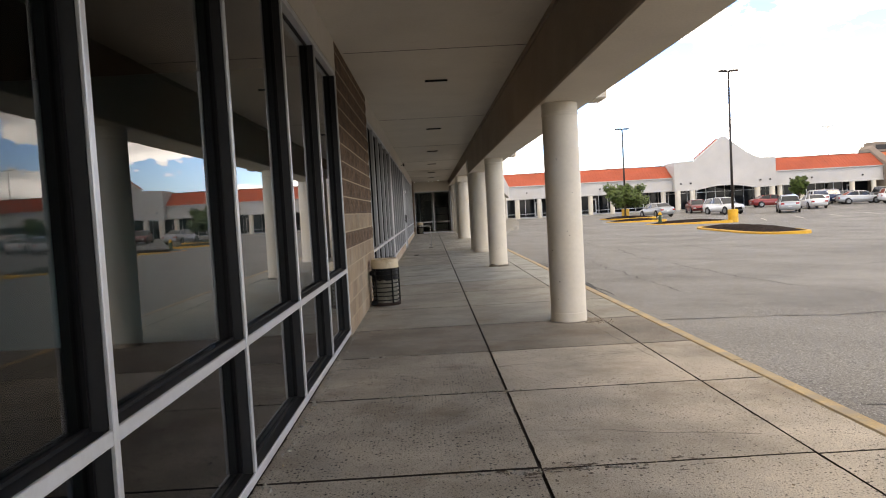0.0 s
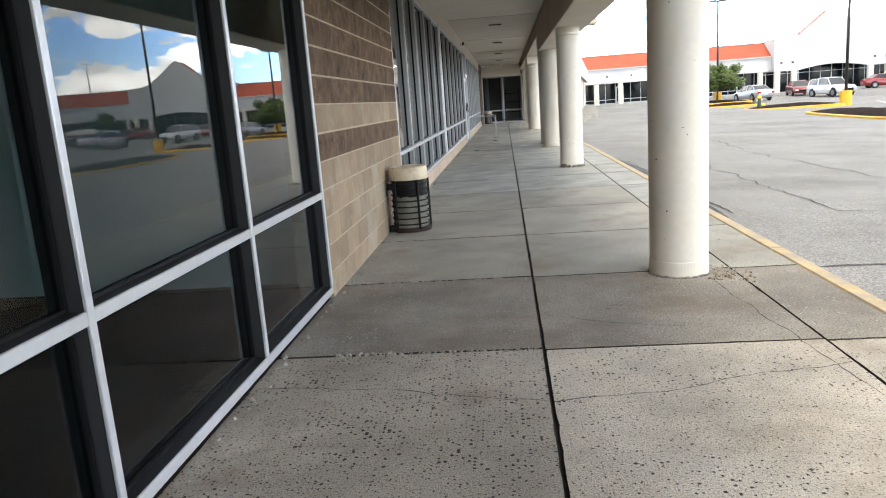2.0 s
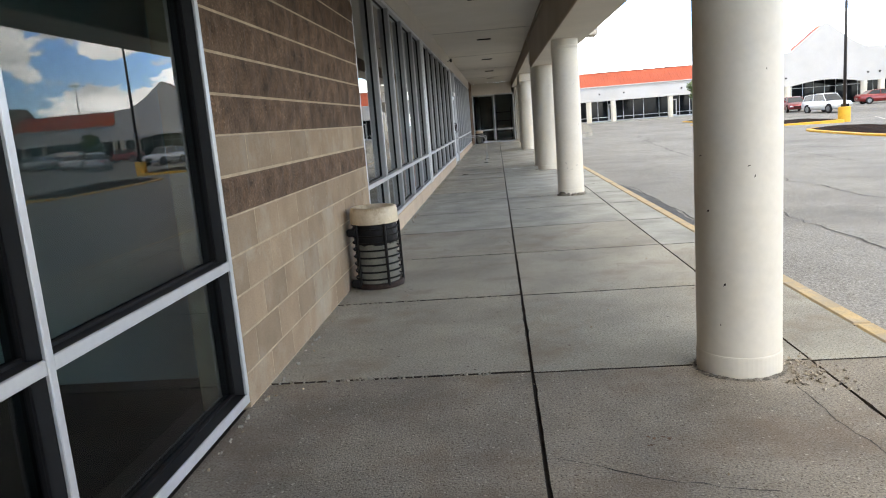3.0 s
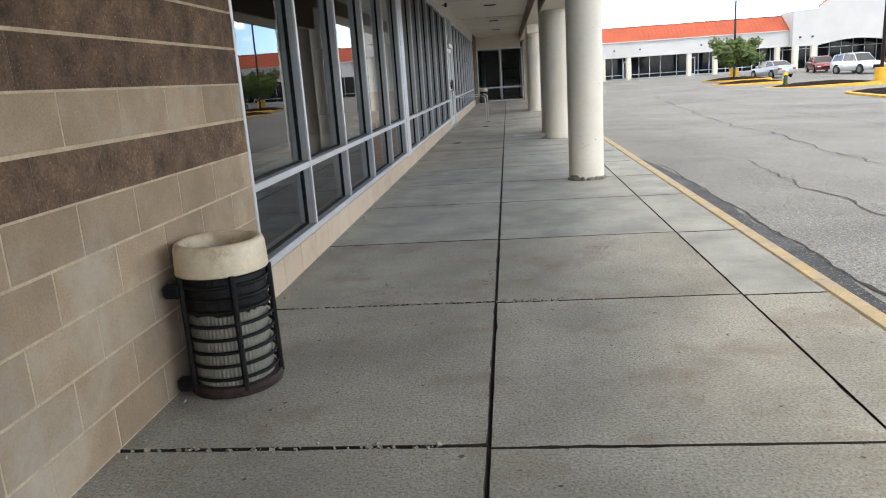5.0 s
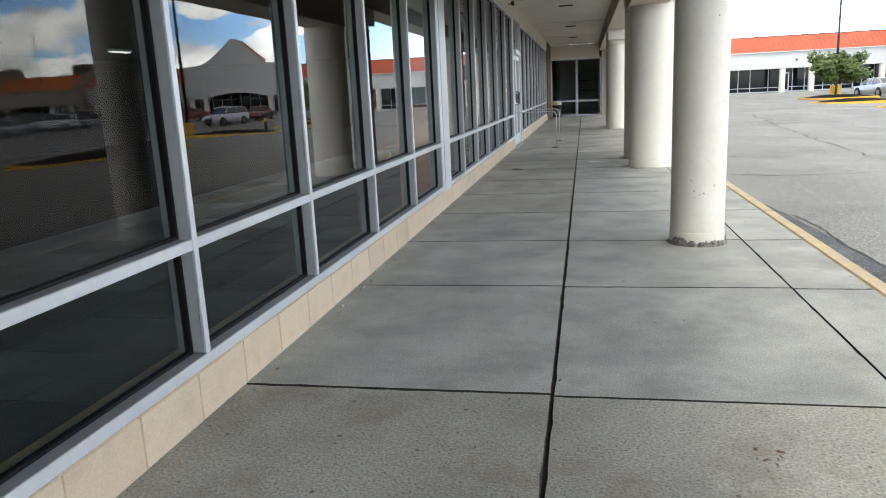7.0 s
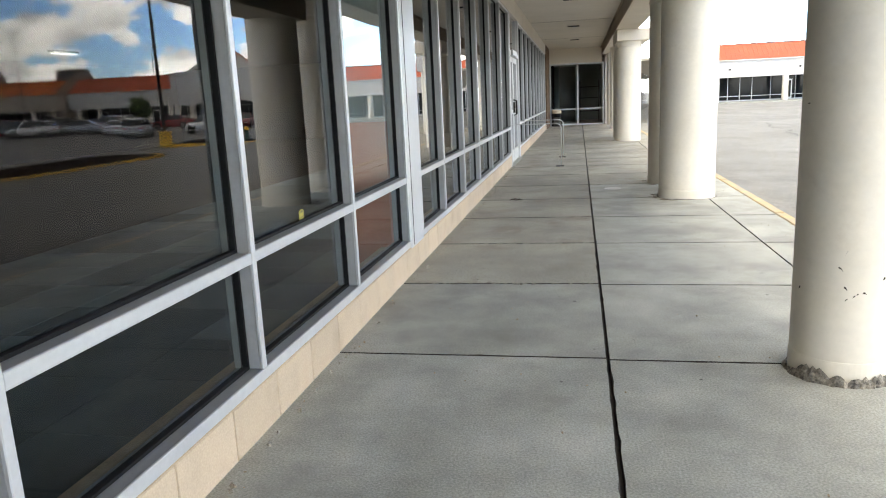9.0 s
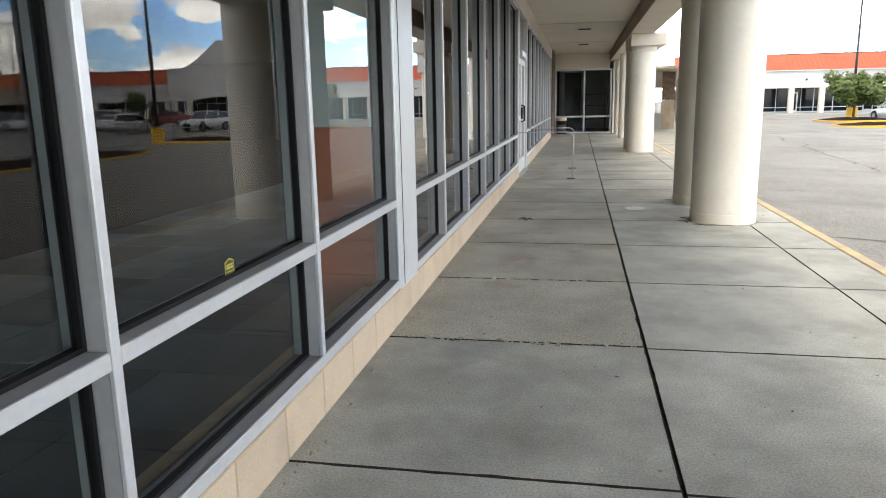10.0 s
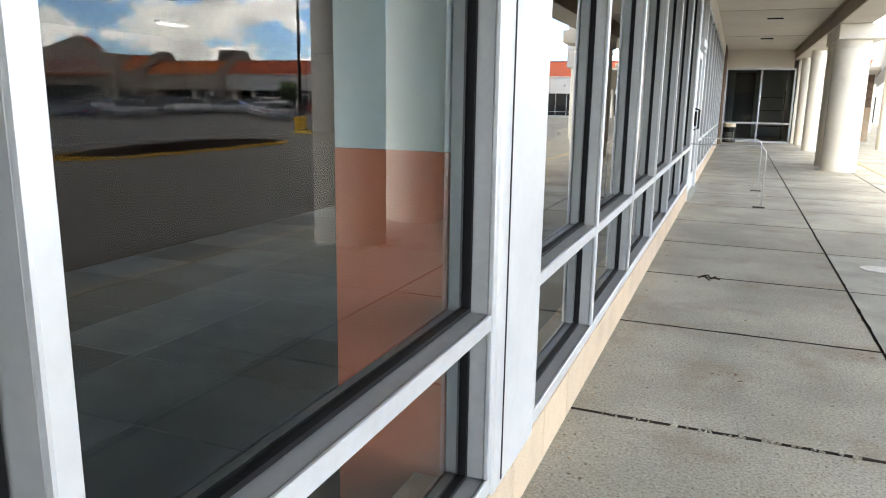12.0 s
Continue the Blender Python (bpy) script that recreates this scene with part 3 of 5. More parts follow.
def shop_window(name, ys, z0, label, glass, side=None, face=0.034, band=0.046):
    """A run of shop windows between the given mullion lines, with a low rail; frame members and panes are its parts."""
    w = empty(name, (0, ys[0], 0), label, "window", kind="structure")
    y_a, y_b = ys[0], ys[-1]
    o = ys[0]
    # side is the frame metal coloured darker for the shade behind the caps
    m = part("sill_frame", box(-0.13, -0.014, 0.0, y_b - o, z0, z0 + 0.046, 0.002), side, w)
    part("cap", box(-0.013, -0.001, 0.0, y_b - o, z0, z0 + 0.05, 0.003), M_ALU, m, "bright silver face cap")
    part("head_frame", box(-0.13, -0.004, 0.0, y_b - o, FRAME_TOP - 0.05, FRAME_TOP - 0.002, 0.003), M_ALU, w)
    for k, y in enumerate(ys):
        c = y - o
        if k == 0:
            c = face / 2
        if k == len(ys) - 1:
            c = y - o - face / 2
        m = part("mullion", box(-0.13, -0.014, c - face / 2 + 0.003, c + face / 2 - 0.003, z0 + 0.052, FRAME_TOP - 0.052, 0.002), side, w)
        part("cap", box(-0.013, 0.002, c - face / 2, c + face / 2, z0 + 0.052, FRAME_TOP - 0.052, 0.003), M_ALU, m, "bright silver face cap")
    for k in range(len(ys) - 1):
        a = ys[k] - o + face / 2 + 0.002 + (face / 2 if k == 0 else 0)
        b = ys[k + 1] - o - face / 2 - 0.002 - (face / 2 if k == len(ys) - 2 else 0)
        m = part("rail", box(-0.13, -0.014, a, b, RAIL_Z - band / 2 + 0.002, RAIL_Z + band / 2 - 0.002, 0.002), side, w)
        part("cap", box(-0.013, -0.001, a - 0.001, b + 0.001, RAIL_Z - band / 2, RAIL_Z + band / 2, 0.003), M_ALU, m, "bright silver face cap")
        for lo, hi in ((z0 + 0.052, RAIL_Z - band / 2 - 0.001), (RAIL_Z + band / 2 + 0.001, FRAME_TOP - 0.052)):
            bm = bmesh.new()
            for ya, yb, za, zb in ((a, a + 0.011, lo, hi), (b - 0.013, b, lo, hi), (a + 0.012, b - 0.014, lo, lo + 0.012), (a + 0.012, b - 0.014, hi - 0.012, hi)):
                box(-0.090, -0.060, ya, yb, za, zb, bm=bm)
            part("gasket", bm, M_GASKET, w)
            p = part("pane", sheet(-0.078, -0.072, a + 0.004, b - 0.004, lo + 0.003, hi - 0.003, (1, 0, 0)), [glass, M_CLEAR_DARK if glass == M_GLASS_DARK else M_CLEAR], w)
            p.visible_shadow = False
    return w


W1 = [-4.81, -3.35, -1.89, -0.43, 1.03, 2.49, 3.955, 5.42, 6.835, 8.26]
shop_window("window_1", W1, 0.03, "tall silver framed shop windows reaching down to the pavement", M_GLASS_DARK, M_ALU_SHADED, 0.034, 0.046)
W2 = [12.0, 13.297, 14.59, 15.895, 17.22, 18.56]
shop_window("window_2", W2, 0.215, "silver framed shop windows reflecting the car park", M_GLASS, M_ALU_SIDE)
W3 = [19.0, 20.1, 21.35, 22.65, 24.05, 25.55, 27.12]
shop_window("window_3", W3, 0.215, "silver framed shop windows up to the glazed doors", M_GLASS, M_ALU_SIDE)
W4 = [29.14, 30.6, 32.0, 33.4, 34.8, 36.2, 37.6, 39.0, 40.4, 41.8]
shop_window("window_4", W4, 0.215, "silver framed shop windows beyond the doors", M_GLASS, M_ALU_SIDE)

# wide metal panel between the two window runs
tagged(finish("cover_panel", box(-0.13, 0.006, 18.562, 18.998, 0.2, FRAME_TOP, 0.006), M_PANEL), "wide pale metal panel covering the wall between shop windows", "panel", kind="structure")
tagged(finish("panel_seam", box(0.0065, 0.0085, 18.632, 18.64, 0.22, FRAME_TOP), M_GASKET), "narrow dark seam along the metal panel", "trim", kind="structure")

# glazed double doors
def door_leaf(name, y0, y1, hinge_first):
    d = empty(name, (0, y0, 0), "silver framed glazed shop door, closed, with a black handle", "door", kind="structure")
    w = y1 - y0
    for a, b in ((0.003, 0.075), (w - 0.075, w - 0.003)):
        part("stile", box(-0.075, -0.03, a, b, 0.02, 2.10, 0.004), M_ALU, d)
    for z0, z1 in ((0.02, 0.26), (0.98, 1.06), (2.0, 2.10)):
        part("door_rail", box(-0.075, -0.032, 0.077, w - 0.077, z0, z1, 0.004), M_ALU, d)
    for z0, z1 in ((0.262, 0.978), (1.062, 1.998)):
        p = part("pane", sheet(-0.056, -0.05, 0.079, w - 0.079, z0, z1, (1, 0, 0)), [M_GLASS, M_CLEAR], d)
        p.visible_shadow = False
    h = w - 0.045 if hinge_first else 0.045
    part("handle", tube([(-0.03, h, 0.95), (0.03, h, 0.97), (0.03, h, 1.24), (-0.03, h, 1.26)], 0.014, 8), M_BLACK_METAL, d, "black pull handle")
    part("lock_case", box(-0.03, 0.0, h - 0.03, h + 0.03, 1.0, 1.22, 0.004), M_BLACK_METAL, d, "black lock case")
    return d


door_leaf("door_1", 27.20, 28.12, True)
door_leaf("door_2", 28.14, 29.06, False)
df = empty("door_frame", (0, 27.12, 0), "silver frame round the double doors with a glass transom", "door frame", kind="structure")
part("jamb", box(-0.13, 0.012, 0.0, 0.075, 0.0, FRAME_TOP - 0.01, 0.005), M_PANEL, df)
part("jamb", box(-0.13, 0.012, 1.945, 2.02, 0.0, FRAME_TOP - 0.01, 0.005), M_PANEL, df)
part("transom_bar", box(-0.13, 0.01, 0.077, 1.943, 2.11, 2.19, 0.005), M_PANEL, df)
part("closer_cover", box(0.011, 0.06, 0.2, 1.1, 2.1, 2.2, 0.006), M_PANEL, df)
p = part("pane", sheet(-0.056, -0.05, 0.08, 1.94, 2.192, FRAME_TOP - 0.012, (1, 0, 0)), [M_GLASS, M_CLEAR], df)
p.visible_shadow = False

tagged(finish("wall_behind", box(-0.2, 0.0, -46, W1[0] - 0.002, -0.4, SOFFIT_Z - 0.002), M_BEAM), "plain shop wall behind the start of the walk", "wall", kind="structure")
tagged(finish("pavement_behind", box(-0.35, KERB_X, -46, -6.01, -0.4, 0.0), M_SLAB), "plain concrete pavement behind the start", "pavement", kind="structure")
# rooms behind the glass; floors, ceilings and back walls carry the dimness in their colour
for nm, y0, y1, mt, lab in (("room_floor_1", -6, 9.0, M_DARK_ROOM, "carpet floor of an empty shop, coloured as dark as the unlit room"),):
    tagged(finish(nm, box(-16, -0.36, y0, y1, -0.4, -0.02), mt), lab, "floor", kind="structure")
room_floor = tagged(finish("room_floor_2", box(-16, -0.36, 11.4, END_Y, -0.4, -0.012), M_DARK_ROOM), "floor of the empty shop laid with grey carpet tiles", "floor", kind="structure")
tagged(finish("room_ceiling", box(-16, -0.21, -46, END_Y, 3.1, 3.2), M_ROOM), "ceiling of the empty shops, dimness put into its colour", "ceiling", kind="structure")
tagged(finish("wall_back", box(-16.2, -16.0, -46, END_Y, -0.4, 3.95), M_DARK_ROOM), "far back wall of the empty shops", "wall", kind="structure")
tagged(finish("wall_party", box(-16, -0.26, 8.8, 11.2, -0.4, 3.09), M_SIDE_WALL), "pale blue-grey painted wall between two empty shops", "wall", kind="structure")
tagged(finish("wall_south", box(-16, 3.0, -46.2, -46.0, -0.4, 3.95), M_ROOM), "plain end wall behind the start", "wall", kind="structure")
tagged(finish("wall_far_end", box(-16, -0.22, 42.5, 42.7, -0.4, 3.09), M_DARK_ROOM), "end wall of the empty shop, the room's darkness put into its colour", "wall", kind="structure")
pier = empty("partition", (-0.14, 18.58, 0), "short partition painted pale grey above terracotta", "partition")
part("lower_face", box(-0.37, 0.0, 0.0, 0.36, -0.012, 1.18), M_PART_RED, pier, "terracotta painted lower half")
part("upper_face", box(-0.37, 0.0, 0.0, 0.36, 1.182, 3.09), M_PART_WHITE, pier, "pale grey painted upper half")


def tube_light(x, y):
    t = empty("tube_light", (x, y, 3.1), "lit fluorescent tube fitting on the shop ceiling", "ceiling light", "shop tube lights")
    part("housing", box(-0.1, 0.1, -0.5, 0.5, -0.06, -0.001, 0.01), M_PANEL, t)
    for dx in (-0.05, 0.05):
        part("tube", tube([(dx, -0.45, -0.085), (dx, 0.45, -0.085)], 0.014, 8), M_TUBE, t, "glowing white tube")
    return t


tube_light(-12.4, 31.0)
# ---- block wall between the window runs ----
COURSE, BLOCK = 0.197, 0.4
BW0, BW1 = 8.265, 11.995
block_wall = tagged(finish("wall_block", box(-0.25, -0.0025, BW0, BW1, -0.1, SOFFIT_Z - 0.002), M_MORTAR), "concrete block wall, tan below with a brown split-face band and brown above", "wall", kind="structure")
plinths = []
for a, b in ((12.0, 27.12), (29.14, 42.4)):
    plinths.append((tagged(finish("plinth", box(-0.25, -0.006, a, b, -0.1, 0.212), M_MORTAR), "low tan block plinth under the shop windows", "wall", kind="structure"), a, b))
tagged(finish("wall_pier", box(-0.3, 0.03, 42.42, END_Y, -0.1, SOFFIT_Z - 0.002), M_BLOCK_DARK), "brown block pier at the end of the shopfront", "wall", kind="structure")
tagged(finish("door_step", box(-0.35, 0.05, 27.13, 29.13, -0.1, 0.012, 0.004), M_SLAB_NEW), "pale concrete threshold at the shop doors", "step", kind="structure")

# ---- columns ----
def column(x, y, r, top, label, cap=False):
    t = empty("column", (x, y, 0), label, "column", "canopy columns")
    part("base_ring", lathe([(r * 1.0, -0.002), (r * 1.014, 0.0), (r * 1.014, 0.098), (r * 1.008, 0.106), (r * 0.998, 0.108)], 56), M_COLUMN, t, "chipped painted base ring", smooth=False)
    part("shaft", lathe([(r, 0.108), (r, top - 0.13)], 56, cap=False), M_COLUMN, t, smooth=True)
    part("collar", lathe([(r * 1.0, top - 0.15), (r * 1.03, top - 0.135), (r * 1.03, top - 0.11), (r * 1.0, top - 0.105), (r * 1.0, top)], 48), M_COLUMN, t, "thin collar below the beam")
    if cap:
        part("capital", box(-0.33, 0.52, -0.5, 0.5, top + 0.001, 2.921, 0.01), M_CREAM, t, "square cream capital block")
    else:
        part("corbel", box(0.365, 0.5, -0.18, 0.18, 2.47, 2.58, 0.01), M_CREAM, t, "small cream corbel on the street side")
    return t


for y in (-8.9, -17.3, -25.7):
    column(2.45, y, 0.20, 2.46, "round cream painted column with scuffs")
column(2.45, -0.3, 0.20, 2.46, "round cream painted column with scuffs")
column(2.46, 8.52, 0.20, 2.46, "round cream painted column with a chipped base ring")
column(2.46, 16.72, 0.21, 2.46, "round cream painted column with black scuffs and crumbling base")
for y in (22.6, 24.1, 33.75, 35.0):
    column(2.6, y, 0.335, 2.63, "thick round cream column with a square capital", cap=True)
for y in (41.0, 44.4):
    column(2.62, y, 0.2, 2.92, "slim round cream column near the glazed end wall")

# scuffs on the second column
bm = bmesh.new()
srng = random.Random(9)
for k in range(15):
    a, z = srng.uniform(-2.9, 0.1), srng.uniform(0.25, 2.2)
    cx, cy, r = (2.46, 16.72, 0.2112) if k % 2 else (2.46, 8.52, 0.2012)
    l, h = srng.uniform(0.004, 0.02), srng.uniform(0.003, 0.009)
    vs = []
    for da, dz in ((-l, -h), (l, -h * 0.2), (l * 0.7, h), (-l * 0.6, h * 0.5)):
        vs.append(bm.verts.new((cx + r * math.cos(a + da / r / 2), cy + r * math.sin(a + da / r / 2), z + dz)))
    bm.faces.new(vs)
for k in range(6):
    a, z = srng.uniform(-2.35, -1.5), srng.uniform(0.38, 0.75)
    l, h = srng.uniform(0.008, 0.02), srng.uniform(0.002, 0.006)
    tilt = srng.uniform(-0.01, 0.012)
    bm.faces.new([bm.verts.new((2.46 + 0.2113 * math.cos(a + da / 0.42), 16.72 + 0.2113 * math.sin(a + da / 0.42), z + dz)) for da, dz in ((-l, -h - tilt), (l * 0.2, -h * 0.3), (l, tilt), (l * 0.3, h), (-l * 0.7, h * 0.4 - tilt))])
tagged(finish("column_scuffs", bm, M_RUST), "small black scuff marks on the column paint", "stain", kind="stuff")

# ---- glazed end wall of the walkway ----
ew = empty("window_end", (0, END_Y, 0), "dark glazed shopfront closing the end of the walkway", "window", kind="structure")
for a in (0.03, 1.2, 2.28):
    part("mullion", box(a, a + 0.06, 0.0, 0.12, 0.0, 2.62, 0.004), M_ALU, ew)
for z in (0.0, 0.66, 2.56):
    for a, b in ((0.092, 1.198), (1.262, 2.278)):
        part("rail", box(a, b, 0.002, 0.118, z, z + 0.06, 0.004), M_ALU, ew)
for a, b in ((0.092, 1.198), (1.262, 2.278)):
    for z0, z1 in ((0.062, 0.658), (0.722, 2.558)):
        p = part("pane", sheet(a, b, 0.06, 0.066, z0, z1, (0, -1, 0)), [M_GLASS, M_CLEAR], ew)
        p.visible_shadow = False
tagged(finish("wall_end_head", box(0.03, 2.24, END_Y - 0.02, END_Y + 0.2, 2.625, SOFFIT_Z - 0.002), M_CREAM), "cream bulkhead above the end shopfront", "wall", kind="structure")
tagged(finish("wall_end_room", box(-0.3, 2.6, END_Y + 6.01, END_Y + 6.2, -0.3, 3.3), M_SIDE_WALL), "grey back wall behind the end shopfront", "wall", kind="structure")
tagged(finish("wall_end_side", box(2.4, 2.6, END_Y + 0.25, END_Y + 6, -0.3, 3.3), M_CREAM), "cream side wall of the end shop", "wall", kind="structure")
# left wall coloured near black for the dark inside the end shop
tagged(finish("wall_end_left", box(-0.3, 0.03, END_Y + 0.02, END_Y + 6, -0.3, 3.3), M_DARK_ROOM), "side wall of the end shop, the room's darkness put into its colour", "wall", kind="structure")
tagged(finish("ceiling_end", box(-0.3, 2.6, END_Y + 0.21, END_Y + 6, 3.0, 3.1), M_ROOM), "ceiling of the end shop, dimness put into its colour", "ceiling", kind="structure")

# litter bin seen far off by the end wall
def litter_bin(x, y, label):
    t = empty("litter_bin", (x, y, 0), label, "litter bin", "litter bins")
    part("base_ring", lathe([(0.17, 0.0), (0.232, 0.004), (0.236, 0.03), (0.228, 0.05), (0.17, 0.05)], 40), M_RUST, t, "rusty base ring")
    bm = bmesh.new()
    n = 120
    lo = [bm.verts.new(((0.19 + (0.004 if k % 2 else 0)) * math.cos(k * math.tau / n), (0.19 + (0.004 if k % 2 else 0)) * math.sin(k * math.tau / n), 0.05)) for k in range(n)]
    hi = [bm.verts.new(((0.185 + (0.004 if k % 2 else 0)) * math.cos(k * math.tau / n), (0.185 + (0.004 if k % 2 else 0)) * math.sin(k * math.tau / n), 0.46)) for k in range(n)]
    for k in range(n):
        bm.faces.new((lo[k], lo[(k + 1) % n], hi[(k + 1) % n], hi[k]))
    part("liner", bm, M_LINER, t, "grey vertically ribbed plastic liner")
    bm = bmesh.new()
    n = 64
    r2 = random.Random(3)
    rings = []
    for z, r in ((0.40, 0.2), (0.43, 0.203), (0.48, 0.205), (0.53, 0.203), (0.578, 0.2)):
        rings.append([bm.verts.new(((r + r2.uniform(-0.004, 0.005)) * math.cos(k * math.tau / n), (r + r2.uniform(-0.004, 0.005)) * math.sin(k * math.tau / n), z + (r2.uniform(-0.02, 0.01) if z < 0.41 else 0))) for k in range(n)])
    for A, B in zip(rings, rings[1:]):
        for k in range(n):
            bm.faces.new((A[k], A[(k + 1) % n], B[(k + 1) % n], B[k]))
    part("bag", bm, M_BAG, t, "black bag folded over the rim", smooth=True)
    for z in (0.09, 0.155, 0.22, 0.285, 0.35, 0.415, 0.475, 0.535, 0.58):
        ring = [(0.214 * math.cos(k * math.tau / 40), 0.214 * math.sin(k * math.tau / 40), z) for k in range(40)]
        part("hoop", tube(ring, 0.0085, 6, closed=True), M_BLACK_METAL, t, smooth=True)
    for k in range(5):
        a = k * math.tau / 5 + 0.25
        c, s = math.cos(a), math.sin(a)
        part("upright", tube([(0.226 * c, 0.226 * s, 0.03), (0.224 * c, 0.224 * s, 0.585)], 0.014, 6), M_BLACK_METAL, t)
    part("lid", lathe([(0.212, 0.575), (0.226, 0.583), (0.226, 0.59), (0.221, 0.695), (0.213, 0.718), (0.198, 0.727), (0.178, 0.72), (0.158, 0.69), (0.15, 0.65), (0.147, 0.59)], 48, cap=False), M_LID, t, "weathered cream ring lid with an open hole", smooth=True)
    for z in (0.07, 0.53):
        part("bracket", box(-0.236, -0.15, -0.19, -0.135, z - 0.045, z + 0.02, 0.012), M_GASKET, t, "black wall bracket")
    return t


bin1 = litter_bin(0.232, 10.88, "cream-lidded litter bin in a black wire cage by block wall")
bin1.scale = (0.9, 0.9, 0.94)
bin2 = copy_thing(bin1, pose(0.33, 44.7, 0))
tagged(bin2, "cream-lidded wire cage litter bin by the end shopfront")

# guard rails at the doors
def guard_rail(y):
    t = empty("guard_rail", (0, y, 0), "pale metal pipe guard rail beside the shop doors", "railing", "door guard rails")
    top = 0.80
    arc = [(0.95 - 0.1 + 0.1 * math.sin(a), 0, top - 0.1 + 0.1 * math.cos(a)) for a in [k * math.pi / 16 for k in range(9)]]
    part("top_rail", tube([(0.013, 0, top)] + arc + [(0.95, 0, 0.015)], 0.008, 10), M_STEEL, t, smooth=True)
    part("foot_plate", box(0.85, 1.0, -0.04, 0.04, 0.0, 0.012, 0.003), M_RUST, t, "rusty bolted foot plate")
    return t


g1 = guard_rail(26.95)
copy_thing(g1, pose(0, 28.95, 0))

# small things on the pavement and glass
def sticker(y, z):
    t = empty("sticker", (-0.0715, y, z), "small yellow and black shield sticker on the glass", "sticker")
    shield = [(-0.05, 0.045), (0.0, 0.062), (0.05, 0.045), (0.05, -0.02), (0.0, -0.062), (-0.05, -0.02)]
    def flat(poly, x0, x1):
        bm = bmesh.new()
        a = [bm.verts.new((x0, p, q)) for p, q in poly]
        b = [bm.verts.new((x1, p, q)) for p, q in poly]
        for k in range(len(poly)):
            bm.faces.new((a[k], a[(k + 1) % len(poly)], b[(k + 1) % len(poly)], b[k]))
        bm.faces.new(a[::-1]); bm.faces.new(b)
        return bm
    part("backing", flat(shield, 0.0, 0.0004), M_STICKER, t)
    part("field", flat([(p * 0.86, q * 0.86) for p, q in shield], 0.0006, 0.0008), M_STICKER_BLACK, t, "black field")
    for zz, h in ((0.026, 0.009), (0.010, 0.014), (-0.010, 0.006), (-0.024, 0.005)):
        wdt = 0.036 if zz > -0.02 else 0.022
        part("bar", flat([(-wdt, zz - h / 2), (wdt, zz - h / 2), (wdt, zz + h / 2), (-wdt, zz + h / 2)], 0.001, 0.0013), M_STICKER, t, "yellow print bar")
    return t


sticker(16.595, 0.785).scale = (1, 0.62, 0.62)
cover = empty("cover_plate", (1.74, 23.46, 0), "round bare metal cover set in the pavement", "cover")
part("disc", lathe([(0.12, 0.0005), (0.12, 0.005), (0.114, 0.007)], 32), M_STAIN_IRON, cover)
twig = empty("twig", (0.47, 22.5, 0), "small dry curled twig on the pavement", "twig")
for k in range(5):
    a = k * 1.3
    part("stem", tube([(0.02 * math.cos(a), 0.02 * math.sin(a), 0.006), (0.05 * math.cos(a + 0.4), 0.05 * math.sin(a + 0.4), 0.018), (0.08 * math.cos(a + 0.9), 0.07 * math.sin(a + 0.9), 0.006)], 0.006, 5), M_MULCH, twig)

lr = random.Random(21)
bm = bmesh.new()
for k in range(420):
    along = lr.uniform(0, 45)
    near_wall = lr.random() < 0.45
    x = lr.uniform(0.02, 0.12) if near_wall else lr.uniform(0.1, 3.2)
    s = lr.uniform(0.003, 0.009)
    bmesh.ops.create_cube(bm, size=1.0, matrix=Matrix.Translation((x, along, s * 0.35)) @ Euler((lr.random(), lr.random(), lr.random() * 6)).to_matrix().to_4x4() @ Matrix.Diagonal((s * 1.6, s, s * 0.7, 1)))
tagged(finish("grit", bm, M_MORTAR), "loose grit and leaf crumbs on the pavement", "grit", kind="stuff")
bm = bmesh.new()
for k in range(160):
    a, r = lr.uniform(-0.9, 1.6), 0.21 + abs(lr.gauss(0, 0.13))
    s = lr.uniform(0.008, 0.02)
    bmesh.ops.create_cube(bm, size=1.0, matrix=Matrix.Translation((2.46 + r * math.cos(a), 8.4 + r * math.sin(a) * 0.8, s * 0.3)) @ Euler((lr.random(), lr.random(), lr.random() * 6)).to_matrix().to_4x4() @ Matrix.Diagonal((s, s * 0.8, s * 0.6, 1)))
tagged(finish("gravel", bm, M_SLAB), "crumbled gravel beside the column base", "gravel", kind="stuff")

def floor_ribbon(pts, widths, bm, z=0.0012):
    prev = None
    for i, ((x, y), w) in enumerate(zip(pts, widths)):
        a, b = pts[max(0, i - 1)], pts[min(len(pts) - 1, i + 1)]
        d = Vector((b[0] - a[0], b[1] - a[1], 0)).normalized()
        q = Vector((-d.y, d.x, 0)) * w / 2
        pair = [bm.verts.new((x + k * q.x, y + k * q.y, z)) for k in (1, -1)]
        if prev:
            bm.faces.new((prev[0], prev[1], pair[1], pair[0]))
        prev = pair


bm = bmesh.new()
for x0, y0, x1, y1 in ((0.02, 6.6, 0.72, 6.53), (0.72, 6.53, 1.41, 6.35), (1.43, 6.34, 2.2, 6.53), (2.2, 6.53, 2.81, 6.68), (1.46, 7.6, 2.2, 7.3), (2.62, 8.2, 2.76, 6.3), (1.5, 4.6, 2.7, 4.3)):
    pts = wander(x0, y0, x1, y1, rng, 0.06, 0.018)
    floor_ribbon(pts, [0.005 * rng.uniform(0.3, 1.7) for _ in pts], bm)
tagged(finish("pavement_cracks", bm, M_CRACK), "hairline cracks in the pavement slabs", "crack", kind="stuff")
